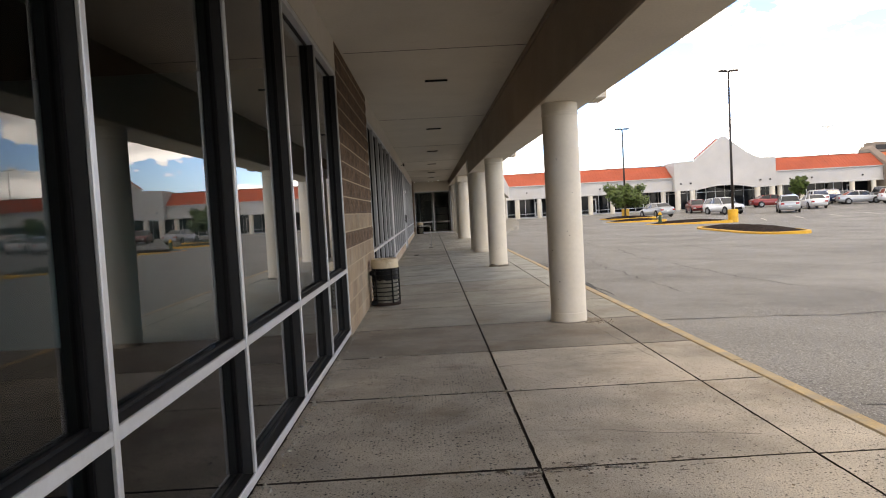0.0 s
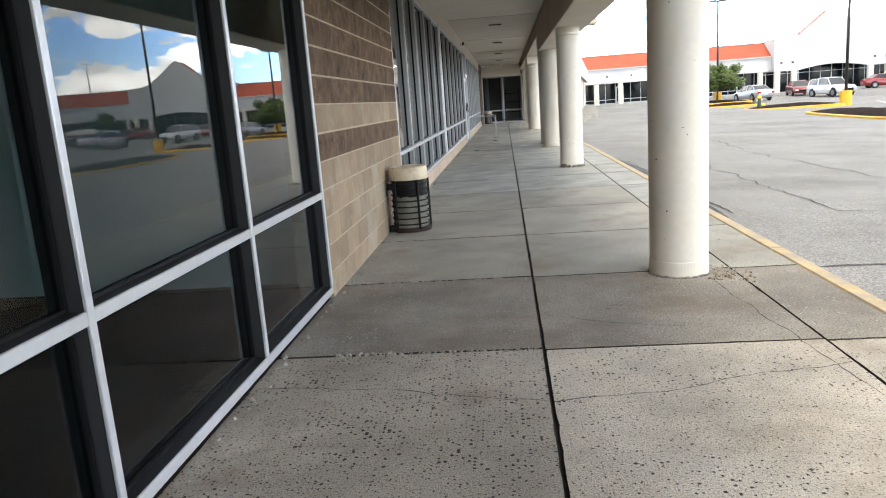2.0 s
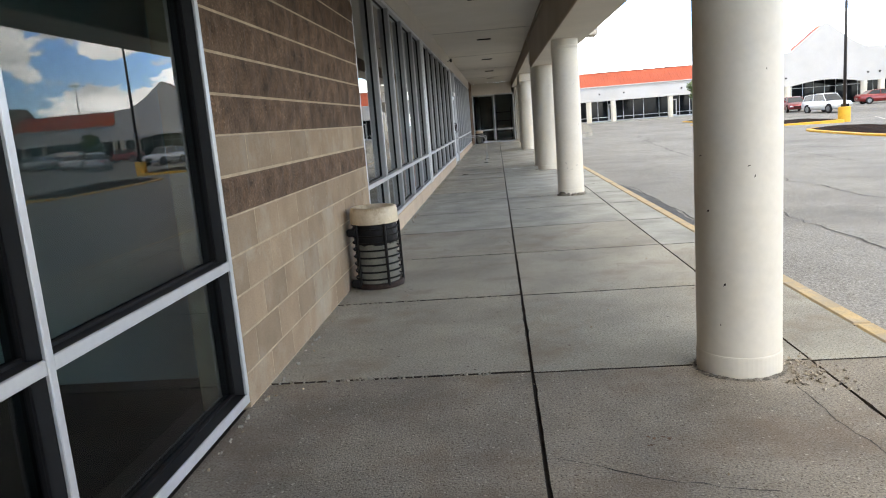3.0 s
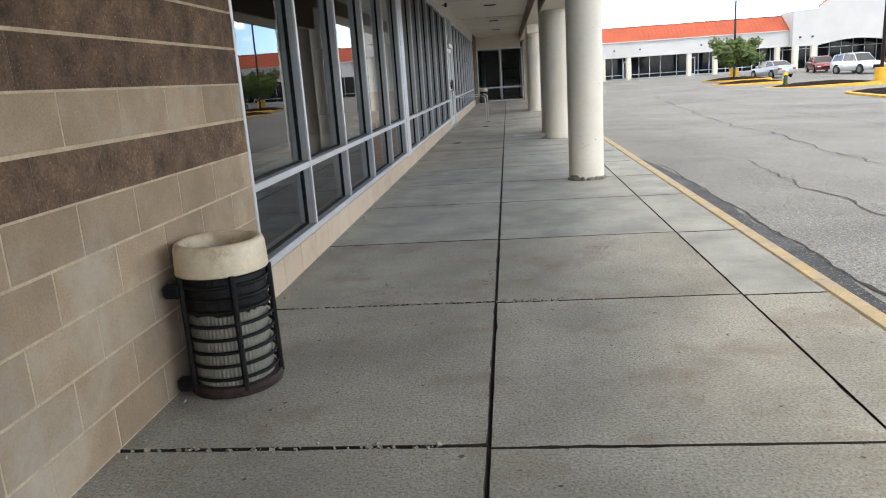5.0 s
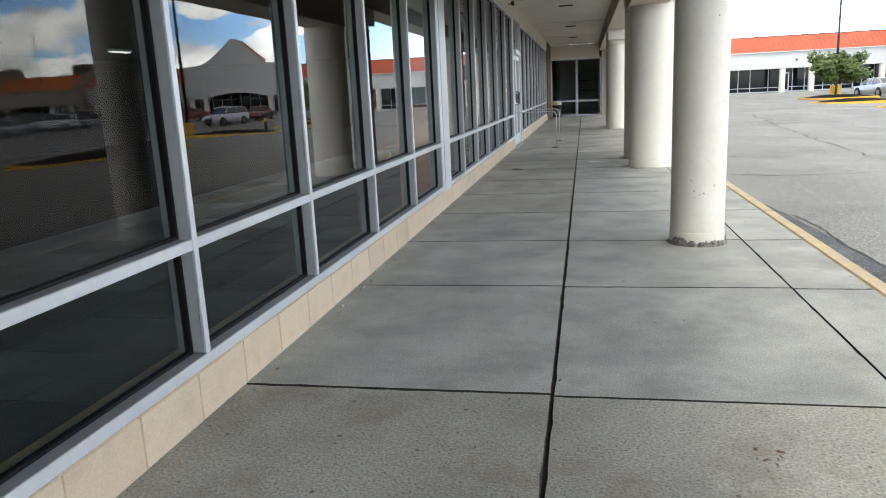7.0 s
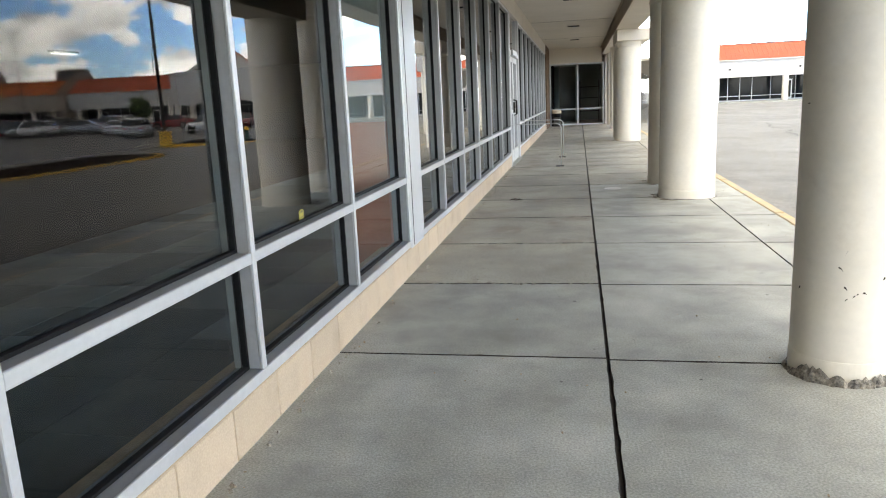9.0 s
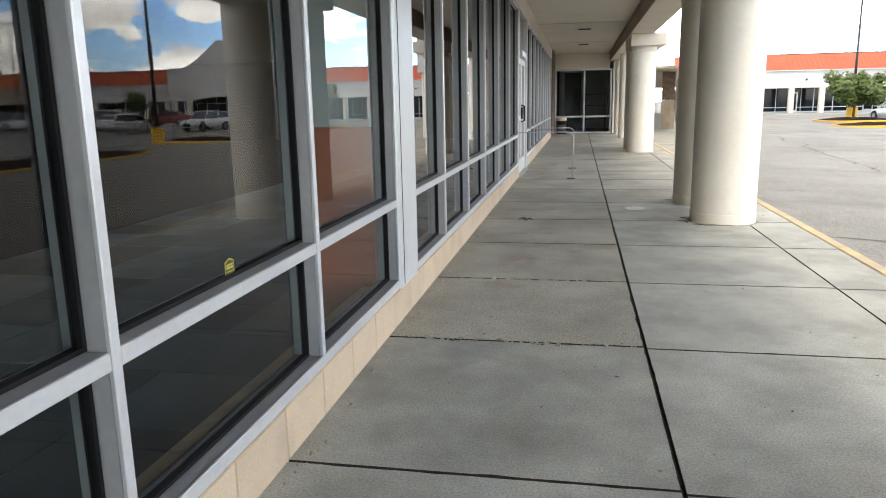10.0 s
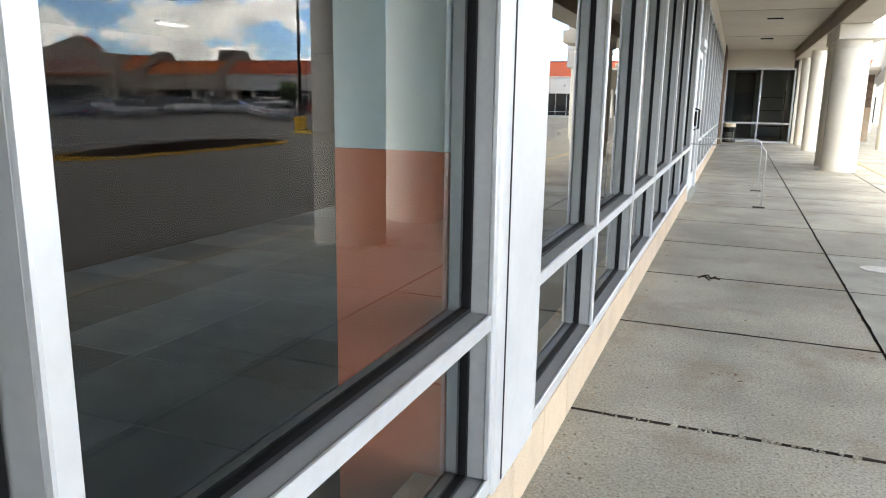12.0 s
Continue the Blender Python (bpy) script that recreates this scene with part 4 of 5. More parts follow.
# rust and dirt marks on the slabs, and painted shade at the thick column feet
def floor_mark(x, y, rx, ry, bm, z=0.0015):
    ph = lr.uniform(0, 6)
    vs = []
    for k in range(22):
        a = k * math.tau / 22
        f = 0.65 + 0.25 * math.sin(2 * a + ph) + 0.2 * math.sin(5 * a + ph * 2) + lr.uniform(-0.16, 0.16)
        vs.append(bm.verts.new((x + rx * f * math.cos(a), y + ry * f * math.sin(a), z)))
    bm.faces.new(vs)


bm = bmesh.new()
for x, y in ((0.70, 12.32), (1.35, 12.36), (1.40, 12.62), (1.9, 7.7), (0.62, 20.4), (1.3, 21.0), (2.2, 13.1)):
    for k in range(6):
        floor_mark(x + lr.gauss(0, 0.045), y + lr.gauss(0, 0.04), lr.uniform(0.004, 0.022), lr.uniform(0.004, 0.018), bm, 0.0013 + 0.0002 * k)
tagged(finish("rust_marks", bm, M_RUST_MARK), "small rusty brown stains on the concrete slabs", "stain", kind="stuff")
bm = bmesh.new()
for k in range(46):
    floor_mark(lr.uniform(1.2, 2.3), 3.955 + lr.gauss(0, 0.05), lr.uniform(0.008, 0.06), lr.uniform(0.005, 0.022), bm, 0.0013 + 0.0001 * (k % 6))
for k in range(40):
    floor_mark(lr.uniform(0.1, 1.3), 18.27 + lr.gauss(0, 0.025), lr.uniform(0.005, 0.03), lr.uniform(0.004, 0.012), bm, 0.0013 + 0.0001 * (k % 6))
# contact shade beside the thick columns, laid as dark marks on the wall side
for k in range(26):
    a = lr.uniform(2.2, 4.4)
    floor_mark(2.6 + 0.41 * math.cos(a), lr.choice((22.6, 24.1, 33.75)) + 0.41 * math.sin(a), lr.uniform(0.02, 0.08), lr.uniform(0.02, 0.07), bm, 0.0013 + 0.0001 * (k % 6))
tagged(finish("dirt_marks", bm, M_DIRT_SHADE_MARK), "dark soil crumbs trodden along slab joints, and painted contact shade at thick column feet", "dirt", kind="stuff")
bm = bmesh.new()
for yj, n, x0, x1 in ((11.93, 150, 0.15, 1.9), (10.24, 60, 0.1, 1.4), (7.02, 120, 0.3, 1.4), (5.55, 90, 0.5, 1.6), (8.58, 70, 0.1, 1.2), (19.71, 60, 0.1, 1.4), (3.95, 70, 0.8, 2.0), (18.27, 40, 0.1, 1.4)):
    for k in range(n):
        s = lr.uniform(0.005, 0.017)
        bmesh.ops.create_cube(bm, size=1.0, matrix=Matrix.Translation((lr.uniform(x0, x1), yj + lr.gauss(0, 0.012), lr.uniform(-0.002, 0.002))) @ Euler((lr.random(), lr.random(), lr.random() * 6)).to_matrix().to_4x4() @ Matrix.Diagonal((s * 1.3, s, s * 0.5, 1)))
for k in range(260):
    s = lr.uniform(0.006, 0.018)
    yy = lr.uniform(-1, 8.2) if k % 2 else lr.uniform(8.3, 27)
    bmesh.ops.create_cube(bm, size=1.0, matrix=Matrix.Translation(((0.022 if k % 2 else 0.045) + abs(lr.gauss(0, 0.02)), yy, s * 0.25)) @ Euler((lr.random(), lr.random(), lr.random() * 6)).to_matrix().to_4x4() @ Matrix.Diagonal((s * 1.3, s, s * 0.6, 1)))
tagged(finish("concrete_chips", bm, M_SLAB_MID), "crumbled concrete chips along joints and wall foot", "grit", kind="stuff")
def crumbled_foot(cx, cy, r, lo, hi, seed):
    """A broken collar of old grout round a column foot."""
    q = random.Random(seed)
    bm = bmesh.new()
    n = 96
    top, mid, out = [], [], []
    h = (lo + hi) / 2
    for k in range(n):
        a = k * math.tau / n
        h = min(hi, max(lo, h + q.uniform(-0.3, 0.3) * (hi - lo)))
        d = q.uniform(0.0, 0.006)
        c, v = math.cos(a), math.sin(a)
        top.append(bm.verts.new((cx + (r + 0.0015) * c, cy + (r + 0.0015) * v, h)))
        mid.append(bm.verts.new((cx + (r + 0.006 + d) * c, cy + (r + 0.006 + d) * v, h * q.uniform(0.4, 0.8))))
        out.append(bm.verts.new((cx + (r + 0.009 + d * 2.5) * c, cy + (r + 0.009 + d * 2.5) * v, 0.0005)))
    for A, B in ((out, mid), (mid, top)):
        for k in range(n):
            bm.faces.new((A[k], A[(k + 1) % n], B[(k + 1) % n], B[k]))
    return bm


for cx, cy, r, lo, hi in ((2.46, 8.52, 0.207, 0.001, 0.012), (2.46, 16.72, 0.2175, 0.012, 0.075), (2.6, 22.6, 0.347, 0.001, 0.014)):
    tagged(finish("base_crumbs", crumbled_foot(cx, cy, r, lo, hi, int(cy)), M_CRUMB), "crumbled grey grout round the column foot", "grout", kind="stuff")

# ---- car park: islands, lamps, hydrant ----
def rounded_plan(cx, cy, hl, hw, ax, seed):
    """A long rounded plan, its length along the direction ax."""
    d = Vector(ax).normalized()
    s = Vector((d.y, -d.x))
    pts = []
    for k in range(28):
        a = k * math.tau / 28
        c, q = math.cos(a), math.sin(a)
        u = math.copysign(abs(c) ** 0.55, c) * hl
        v = math.copysign(abs(q) ** 0.6, q) * hw
        pts.append((cx + d.x * u + s.x * v, cy + d.y * u + s.y * v))
    return pts


def island(cx, cy, hl, hw, ax=(0.2, 1)):
    z = ground_z(cx, cy)
    t = empty("traffic_island", (0, 0, z), "planted island with a yellow kerb round dark mulch", "traffic island", "car park islands")
    out, inn = rounded_plan(cx, cy, hl, hw, ax, 1), rounded_plan(cx, cy, hl - 0.18, hw - 0.18, ax, 1)
    bm = bmesh.new()
    rings = [[bm.verts.new((x, y, zz)) for x, y in pl] for pl, zz in ((out, -0.15), (out, 0.12), (inn, 0.14), (inn, 0.0))]
    n = len(out)
    for A, B in zip(rings, rings[1:]):
        for k in range(n):
            bm.faces.new((A[k], A[(k + 1) % n], B[(k + 1) % n], B[k]))
    part("kerb", bm, M_YELLOW_BRIGHT, t, "yellow painted kerb")
    bm = bmesh.new()
    r = random.Random(int(cx * 10))
    prev = [bm.verts.new((x, y, 0.1)) for x, y in inn]
    for f, h in ((0.8, 0.19), (0.5, 0.27), (0.2, 0.31)):
        cur = [bm.verts.new((cx + (x - cx) * f, cy + (y - cy) * f, h + r.uniform(-0.03, 0.03))) for x, y in inn]
        for k in range(n):
            bm.faces.new((prev[k], prev[(k + 1) % n], cur[(k + 1) % n], cur[k]))
        prev = cur
    bm.faces.new(prev)
    part("mulch", bm, M_MULCH, t, "dark brown mulch mound", smooth=True)
    return t


island(17.4, 37.2, 5.6, 1.5, (0.08, 1))
island(20.6, 54.2, 3.2, 1.7, (1, 0.1))
island(19.6, 64.5, 2.6, 1.6, (1, 0.1))
island(21.2, 73.0, 2.6, 2.4, (1, 0.1))


def lamp_pole(x, y, top, heads=2):
    z = ground_z(x, y)
    t = empty("street_lamp", (x, y, z), "tall dark car park lamp on a yellow concrete base", "street lamp", "car park lamps")
    part("base", lathe([(0.38, -0.1), (0.38, 0.96), (0.35, 1.0)], 24), M_YELLOW_BRIGHT, t, "yellow painted concrete base")
    part("pole", tube([(0, 0, 1.0), (0, 0, top - z)], [0.105, 0.07], 12), M_POLE, t, smooth=True)
    for k in range(heads):
        s = 1 if k == 0 else -1
        part("lamp_head", box(s * 0.1, s * 0.75, -0.17, 0.17, top - z - 0.02, top - z + 0.12, 0.03), M_POLE, t, "flat dark lamp head")
    part("arm", tube([(-0.2, 0, top - z), (0.2, 0, top - z)], 0.04, 8), M_POLE, t)
    return t


lamp_pole(24.2, 54.6, 10.7)
lamp_pole(21.3, 74.0, 8.7, 2)
lamp_pole(61.0, 86.0, 10.9)


def flood_mast(x, y, top):
    z = ground_z(x, y)
    t = empty("flood_mast", (x, y, z), "very tall grey floodlight mast beyond the shop roofs", "street lamp", "distant masts")
    part("pole", tube([(0, 0, -0.1), (0, 0, top - z)], [0.2, 0.1], 10), M_STEEL, t, smooth=True)
    part("crossbar", tube([(-1.3, 0, top - z - 0.3), (1.3, 0, top - z - 0.3)], 0.07, 6), M_STEEL, t)
    for k in (-1.2, -0.5, 0.5, 1.2):
        part("lamp_head", box(k - 0.2, k + 0.2, -0.2, 0.2, top - z - 0.28, top - z + 0.02, 0.05), M_STEEL, t)
    return t


flood_mast(103.0, 180.0, 17.6)
flood_mast(160.0, 180.0, 15.6)

hx, hy = 18.3, 53.8
hyd = empty("fire_hydrant", (hx, hy, ground_z(hx, hy) + 0.2), "dark green fire hydrant with a yellow bonnet on mulch", "fire hydrant")
part("barrel", lathe([(0.16, -0.1), (0.16, 0.05), (0.12, 0.06), (0.12, 0.5), (0.15, 0.52)], 20), M_HYDRANT, hyd, "dark green barrel")
part("bonnet", lathe([(0.15, 0.521), (0.15, 0.57), (0.11, 0.66), (0.04, 0.72), (0.03, 0.78)], 20), M_YELLOW_BRIGHT, hyd, "yellow bonnet")
for s in (1, -1):
    part("nozzle", tube([(s * 0.1, 0, 0.4), (s * 0.2, 0, 0.4)], 0.055, 12), M_CREAM, hyd, "pale nozzle cap")


# ---- trees ----
def tree(x, y, base, height, spread, seed, label):
    r = random.Random(seed)
    t = empty("tree", (x, y, base), label, "tree")
    bm = tube([(0, 0, -0.15), (0.02, 0.01, height * 0.2), (0.05, 0.03, height * 0.42), (0.02, 0.05, height * 0.62)], [0.11, 0.085, 0.065, 0.04], 10)
    tips = []
    for k in range(11):
        a = k * 2.4 + r.uniform(-0.3, 0.3)
        z0 = height * r.uniform(0.26, 0.55)
        ln = spread * r.uniform(0.55, 0.98)
        mid = (0.5 * ln * math.cos(a), 0.5 * ln * math.sin(a), z0 + height * 0.13)
        end = (ln * math.cos(a), ln * math.sin(a), z0 + height * r.uniform(0.15, 0.4))
        tube([(0.03, 0.03, z0), mid, end], [0.04, 0.028, 0.012], 6, bm)
        tips += [mid, end, ((mid[0] + end[0]) / 2, (mid[1] + end[1]) / 2, (mid[2] + end[2]) / 2)]
    part("trunk", bm, M_BARK, t, "slim brown trunk with limbs", smooth=True)
    tips += [(r.uniform(-0.3, 0.3) * spread, r.uniform(-0.3, 0.3) * spread, height * r.uniform(0.6, 0.92)) for _ in range(9)]
    verts, faces = [], []
    for cx, cy, cz in tips:
        cr = spread * r.uniform(0.2, 0.36)
        for _ in range(150):
            d = Vector((r.gauss(0, 1), r.gauss(0, 1), r.gauss(0, 0.75)))
            d = d.normalized() * cr * r.random() ** 0.45
            c = Vector((cx, cy, max(cz, height * 0.27))) + d
            u = Vector((r.gauss(0, 1), r.gauss(0, 1), r.gauss(0, 0.6))).normalized()
            w = u.orthogonal().normalized()
            s = r.uniform(0.11, 0.2)
            i = len(verts)
            verts += [c - u * s, c + w * s * 0.45, c + u * s, c - w * s * 0.45]
            faces.append((i, i + 1, i + 2, i + 3))
    me = bpy.data.meshes.new("crown")
    me.from_pydata([tuple(v) for v in verts], [], faces)
    me.materials.append(M_LEAF)
    ob = new("crown", me)
    ob.parent = t
    tagged(ob, "uneven crown of many small green leaves")
    return t


tree(20.6, 71.6, ground_z(20.6, 71.6) + 0.2, 3.3, 1.95, 5, "small spreading green tree on a mulched island")
tree(44.2, 82.8, ground_z(44.2, 82.8), 3.7, 1.0, 8, "young green tree beside parked cars")

# ---- parked cars ----
CAR_PAINTS = {}


def paint(name, c):
    if name not in CAR_PAINTS:
        CAR_PAINTS[name] = material(name + "_car_paint", c, 0.28, metal=0.3, var=0.03, bump=0.0, coat=0.7)
    return CAR_PAINTS[name]


PAINT = {"silver": (0.42, 0.44, 0.46, 1), "white": (0.75, 0.76, 0.77, 1), "black": (0.012, 0.013, 0.015, 1), "red": (0.22, 0.02, 0.02, 1),
         "blue": (0.02, 0.035, 0.09, 1), "grey": (0.11, 0.115, 0.12, 1), "gold": (0.30, 0.27, 0.22, 1)}


def car(x, y, rz, colour, style="sedan"):
    """A parked car, nose towards its own +y."""
    t = empty("car", (x, y, ground_z(x, y)), "%s %s parked on the asphalt" % (colour, {"sedan": "four-door saloon car", "suv": "tall five-door estate car", "van": "people carrier with a sloping nose"}[style]), "car", "parked cars", rz=rz)
    body_m = paint(colour, PAINT[colour])
    L, W = (4.7, 1.8) if style == "sedan" else (4.75, 1.88)
    if style == "sedan":
        shell = [(-2.35, 0.42, 0.86, 0.80), (-2.2, 0.30, 1.0, 0.95), (-1.5, 0.22, 1.04, 1.0), (-0.6, 0.2, 0.98, 1.0), (0.7, 0.2, 0.95, 1.0), (1.5, 0.22, 0.86, 0.98), (2.15, 0.28, 0.74, 0.93), (2.35, 0.4, 0.62, 0.78)]
        cabin = [(-1.75, 1.0, 0.86), (-1.05, 1.40, 0.70), (-0.2, 1.46, 0.70), (0.45, 1.40, 0.70), (1.2, 0.93, 0.84)]
    elif style == "suv":
        shell = [(-2.35, 0.5, 1.0, 0.86), (-2.25, 0.36, 1.12, 0.97), (-1.4, 0.3, 1.12, 1.0), (0.4, 0.28, 1.08, 1.0), (1.2, 0.3, 1.04, 1.0), (2.05, 0.34, 0.95, 0.95), (2.35, 0.5, 0.78, 0.82)]
        cabin = [(-2.22, 1.1, 0.86), (-1.95, 1.62, 0.74), (-0.4, 1.74, 0.74), (0.4, 1.68, 0.74), (1.05, 1.05, 0.86)]
    else:
        shell = [(-2.4, 0.45, 1.0, 0.86), (-2.3, 0.32, 1.08, 0.97), (-1.4, 0.25, 1.08, 1.0), (0.5, 0.24, 1.03, 1.0), (1.5, 0.25, 0.93, 0.99), (2.2, 0.3, 0.78, 0.92), (2.4, 0.42, 0.64, 0.78)]
        cabin = [(-2.3, 1.06, 0.88), (-2.0, 1.6, 0.74), (-0.5, 1.72, 0.74), (0.5, 1.62, 0.74), (1.75, 0.9, 0.85)]
    bm = bmesh.new()
    rings = []
    for yy, zb, zt, wf in shell:
        h, hw = zt - zb, W / 2 * wf
        prof = [(0.80, zb), (0.97, zb + 0.1 * h), (1.0, zb + 0.45 * h), (0.97, zb + 0.8 * h), (0.88, zt), (0.4, zt + 0.03)]
        ring = [(hw * a, z) for a, z in prof] + [(-hw * a, z) for a, z in prof[::-1]]
        rings.append([bm.verts.new((a, yy, z)) for a, z in ring])
    n = len(rings[0])
    for A, B in zip(rings, rings[1:]):
        for k in range(n):
            bm.faces.new((A[k], A[(k + 1) % n], B[(k + 1) % n], B[k]))
    bm.faces.new(rings[0]); bm.faces.new(rings[-1][::-1])
    bmesh.ops.recalc_face_normals(bm, faces=bm.faces[:])
    part("body", bm, body_m, t, smooth=True)
    # glazed cabin, then its painted roof
    bm = bmesh.new()
    rows = []
    for yy, z, wf in cabin:
        base = 0.92
        rows.append([bm.verts.new((s * W / 2 * w, yy, zz)) for s, w, zz in ((1, 0.9, base), (1, wf, z), (-1, wf, z), (-1, 0.9, base))])
    for A, B in zip(rows, rows[1:]):
        for k in range(3):
            bm.faces.new((A[k], A[k + 1], B[k + 1], B[k]))
    bmesh.ops.recalc_face_normals(bm, faces=bm.faces[:])
    part("window_band", bm, M_CARGLASS, t, "dark tinted windows")
    bm = bmesh.new()
    rows = []
    for yy, z, wf in cabin[1:-1]:
        rows.append([bm.verts.new((s * W / 2 * w, yy, zz)) for s, w, zz in ((1, wf + 0.02, z - 0.05), (1, wf - 0.03, z + 0.02), (-1, wf - 0.03, z + 0.02), (-1, wf + 0.02, z - 0.05))])
    for A, B in zip(rows, rows[1:]):
        for k in range(4):
            bm.faces.new((A[k], A[(k + 1) % 4], B[(k + 1) % 4], B[k]))
    bm.faces.new(rows[0]); bm.faces.new(rows[-1])
    bmesh.ops.recalc_face_normals(bm, faces=bm.faces[:])
    part("roof", bm, body_m, t)
    for s in (1, -1):
        for i in (0, 3):
            a, b = cabin[i], cabin[i + 1]
            part("pillar", tube([(s * W / 2 * 0.9, a[0], 0.96), (s * W / 2 * (b[2] if i == 0 else a[2]), b[0] if i == 0 else a[0], b[1] if i == 0 else a[1])] if i == 0 else [(s * W / 2 * a[2], a[0], a[1]), (s * W / 2 * 0.9, b[0], 0.96)], 0.035, 6), body_m, t)
        ym = (cabin[1][0] + cabin[3][0]) / 2
        part("pillar", tube([(s * W / 2 * 0.905, ym, 0.95), (s * W / 2 * 0.735, ym, cabin[2][1] - 0.04)], 0.032, 6), body_m, t)
        part("mirror", box(s * W / 2 * 0.93, s * (W / 2 + 0.14), cabin[3][0] + 0.3, cabin[3][0] + 0.42, 0.95, 1.09, 0.02), body_m, t)
    R = 0.33 if style == "sedan" else 0.37
    for s in (1, -1):
        for yy in (-1.4, 1.42):
            prof = [(R * 0.62, -0.09), (R * 0.97, -0.09), (R, -0.06), (R, 0.06), (R * 0.97, 0.09), (R * 0.62, 0.09)]
            rot = Matrix.Translation((s * (W / 2 - 0.07), yy, R)) @ Euler((0, radians(90), 0)).to_matrix().to_4x4()
            bm = lathe(prof, 24); bmesh.ops.transform(bm, matrix=rot, verts=bm.verts[:])
            tyre = part("wheel", bm, M_TYRE, t)
            bm = lathe([(R * 0.3, -0.03), (R * 1.17, -0.03), (R * 1.17, 0.03), (R * 0.3, 0.03)], 24); bmesh.ops.transform(bm, matrix=Matrix.Translation((s * 0.035, 0, 0.02)) @ rot, verts=bm.verts[:])
            part("wheel_arch", bm, M_GASKET, t, "dark wheel arch")
            bm = lathe([(R * 0.62, -0.093), (R * 0.55, -0.1), (R * 0.12, -0.096), (R * 0.12, 0.096), (R * 0.55, 0.1), (R * 0.62, 0.093)], 20); bmesh.ops.transform(bm, matrix=rot, verts=bm.verts[:])
            part("rim", bm, M_RIM, tyre, "alloy rim")
        yf, yb = shell[-1][0], shell[0][0]
        part("headlight", box(s * 0.48, s * 0.76, yf - 0.12, yf + 0.012, shell[-1][2] - 0.14, shell[-1][2] - 0.01, 0.02), M_CLEAR_LENS, t, "clear headlight")
        part("tail_light", box(s * 0.5, s * 0.8, yb - 0.012, yb + 0.14, shell[0][2] - 0.2, shell[0][2] - 0.03, 0.02), M_RED_LENS, t, "red tail light")
    part("bumper_grille", box(-0.42, 0.42, shell[-1][0] - 0.05, shell[-1][0] + 0.014, 0.42, shell[-1][2] - 0.08, 0.01), M_GASKET, t, "dark grille")
    part("number_plate", box(-0.16, 0.16, shell[0][0] - 0.018, shell[0][0] + 0.02, 0.55, 0.66), M_CLEAR_LENS, t, "pale number plate")
    return t


CARS = [
    (25.0, 75.5, 12, "silver", "sedan"), (31.0, 80.0, 170, "red", "sedan"), (31.4, 73.6, -166, "white", "suv"),
    (36.5, 70.4, -22, "silver", "van"), (41.6, 75.2, -12, "white", "sedan"), (49.6, 80.0, -104, "silver", "sedan"), (52.4, 76.6, -106, "white", "suv"),
    (50.2, 66.6, -98, "silver", "suv"), (54.6, 64.6, -84, "blue", "sedan"), (42.0, 85.2, -96, "red", "sedan"), (46.0, 82.6, -15, "white", "suv"),
    (48.4, 84.4, -14, "blue", "suv"), (60.6, 69.0, -100, "grey", "sedan"), (57.6, 79.2, -104, "black", "suv"), (55.2, 84.6, -12, "black", "suv"),
    (58.6, 85.4, -14, "grey", "sedan"), (62.4, 82.2, -102, "silver", "sedan"), (64.2, 86.6, -10, "blue", "suv"), (67.4, 85.0, -12, "grey", "suv"),
    (66.2, 77.4, -100, "white", "sedan"), (70.6, 86.2, -10, "black", "sedan"), (72.0, 80.2, -100, "blue", "sedan"), (74.4, 85.4, -10, "white", "suv"),
    (76.8, 79.0, -98, "grey", "suv"), (67.8, 70.6, -96, "silver", "suv"), (51.8, 86.4, -12, "grey", "sedan"), (78.4, 86.6, -10, "silver", "sedan"),
]
for c in CARS:
    car(*c)


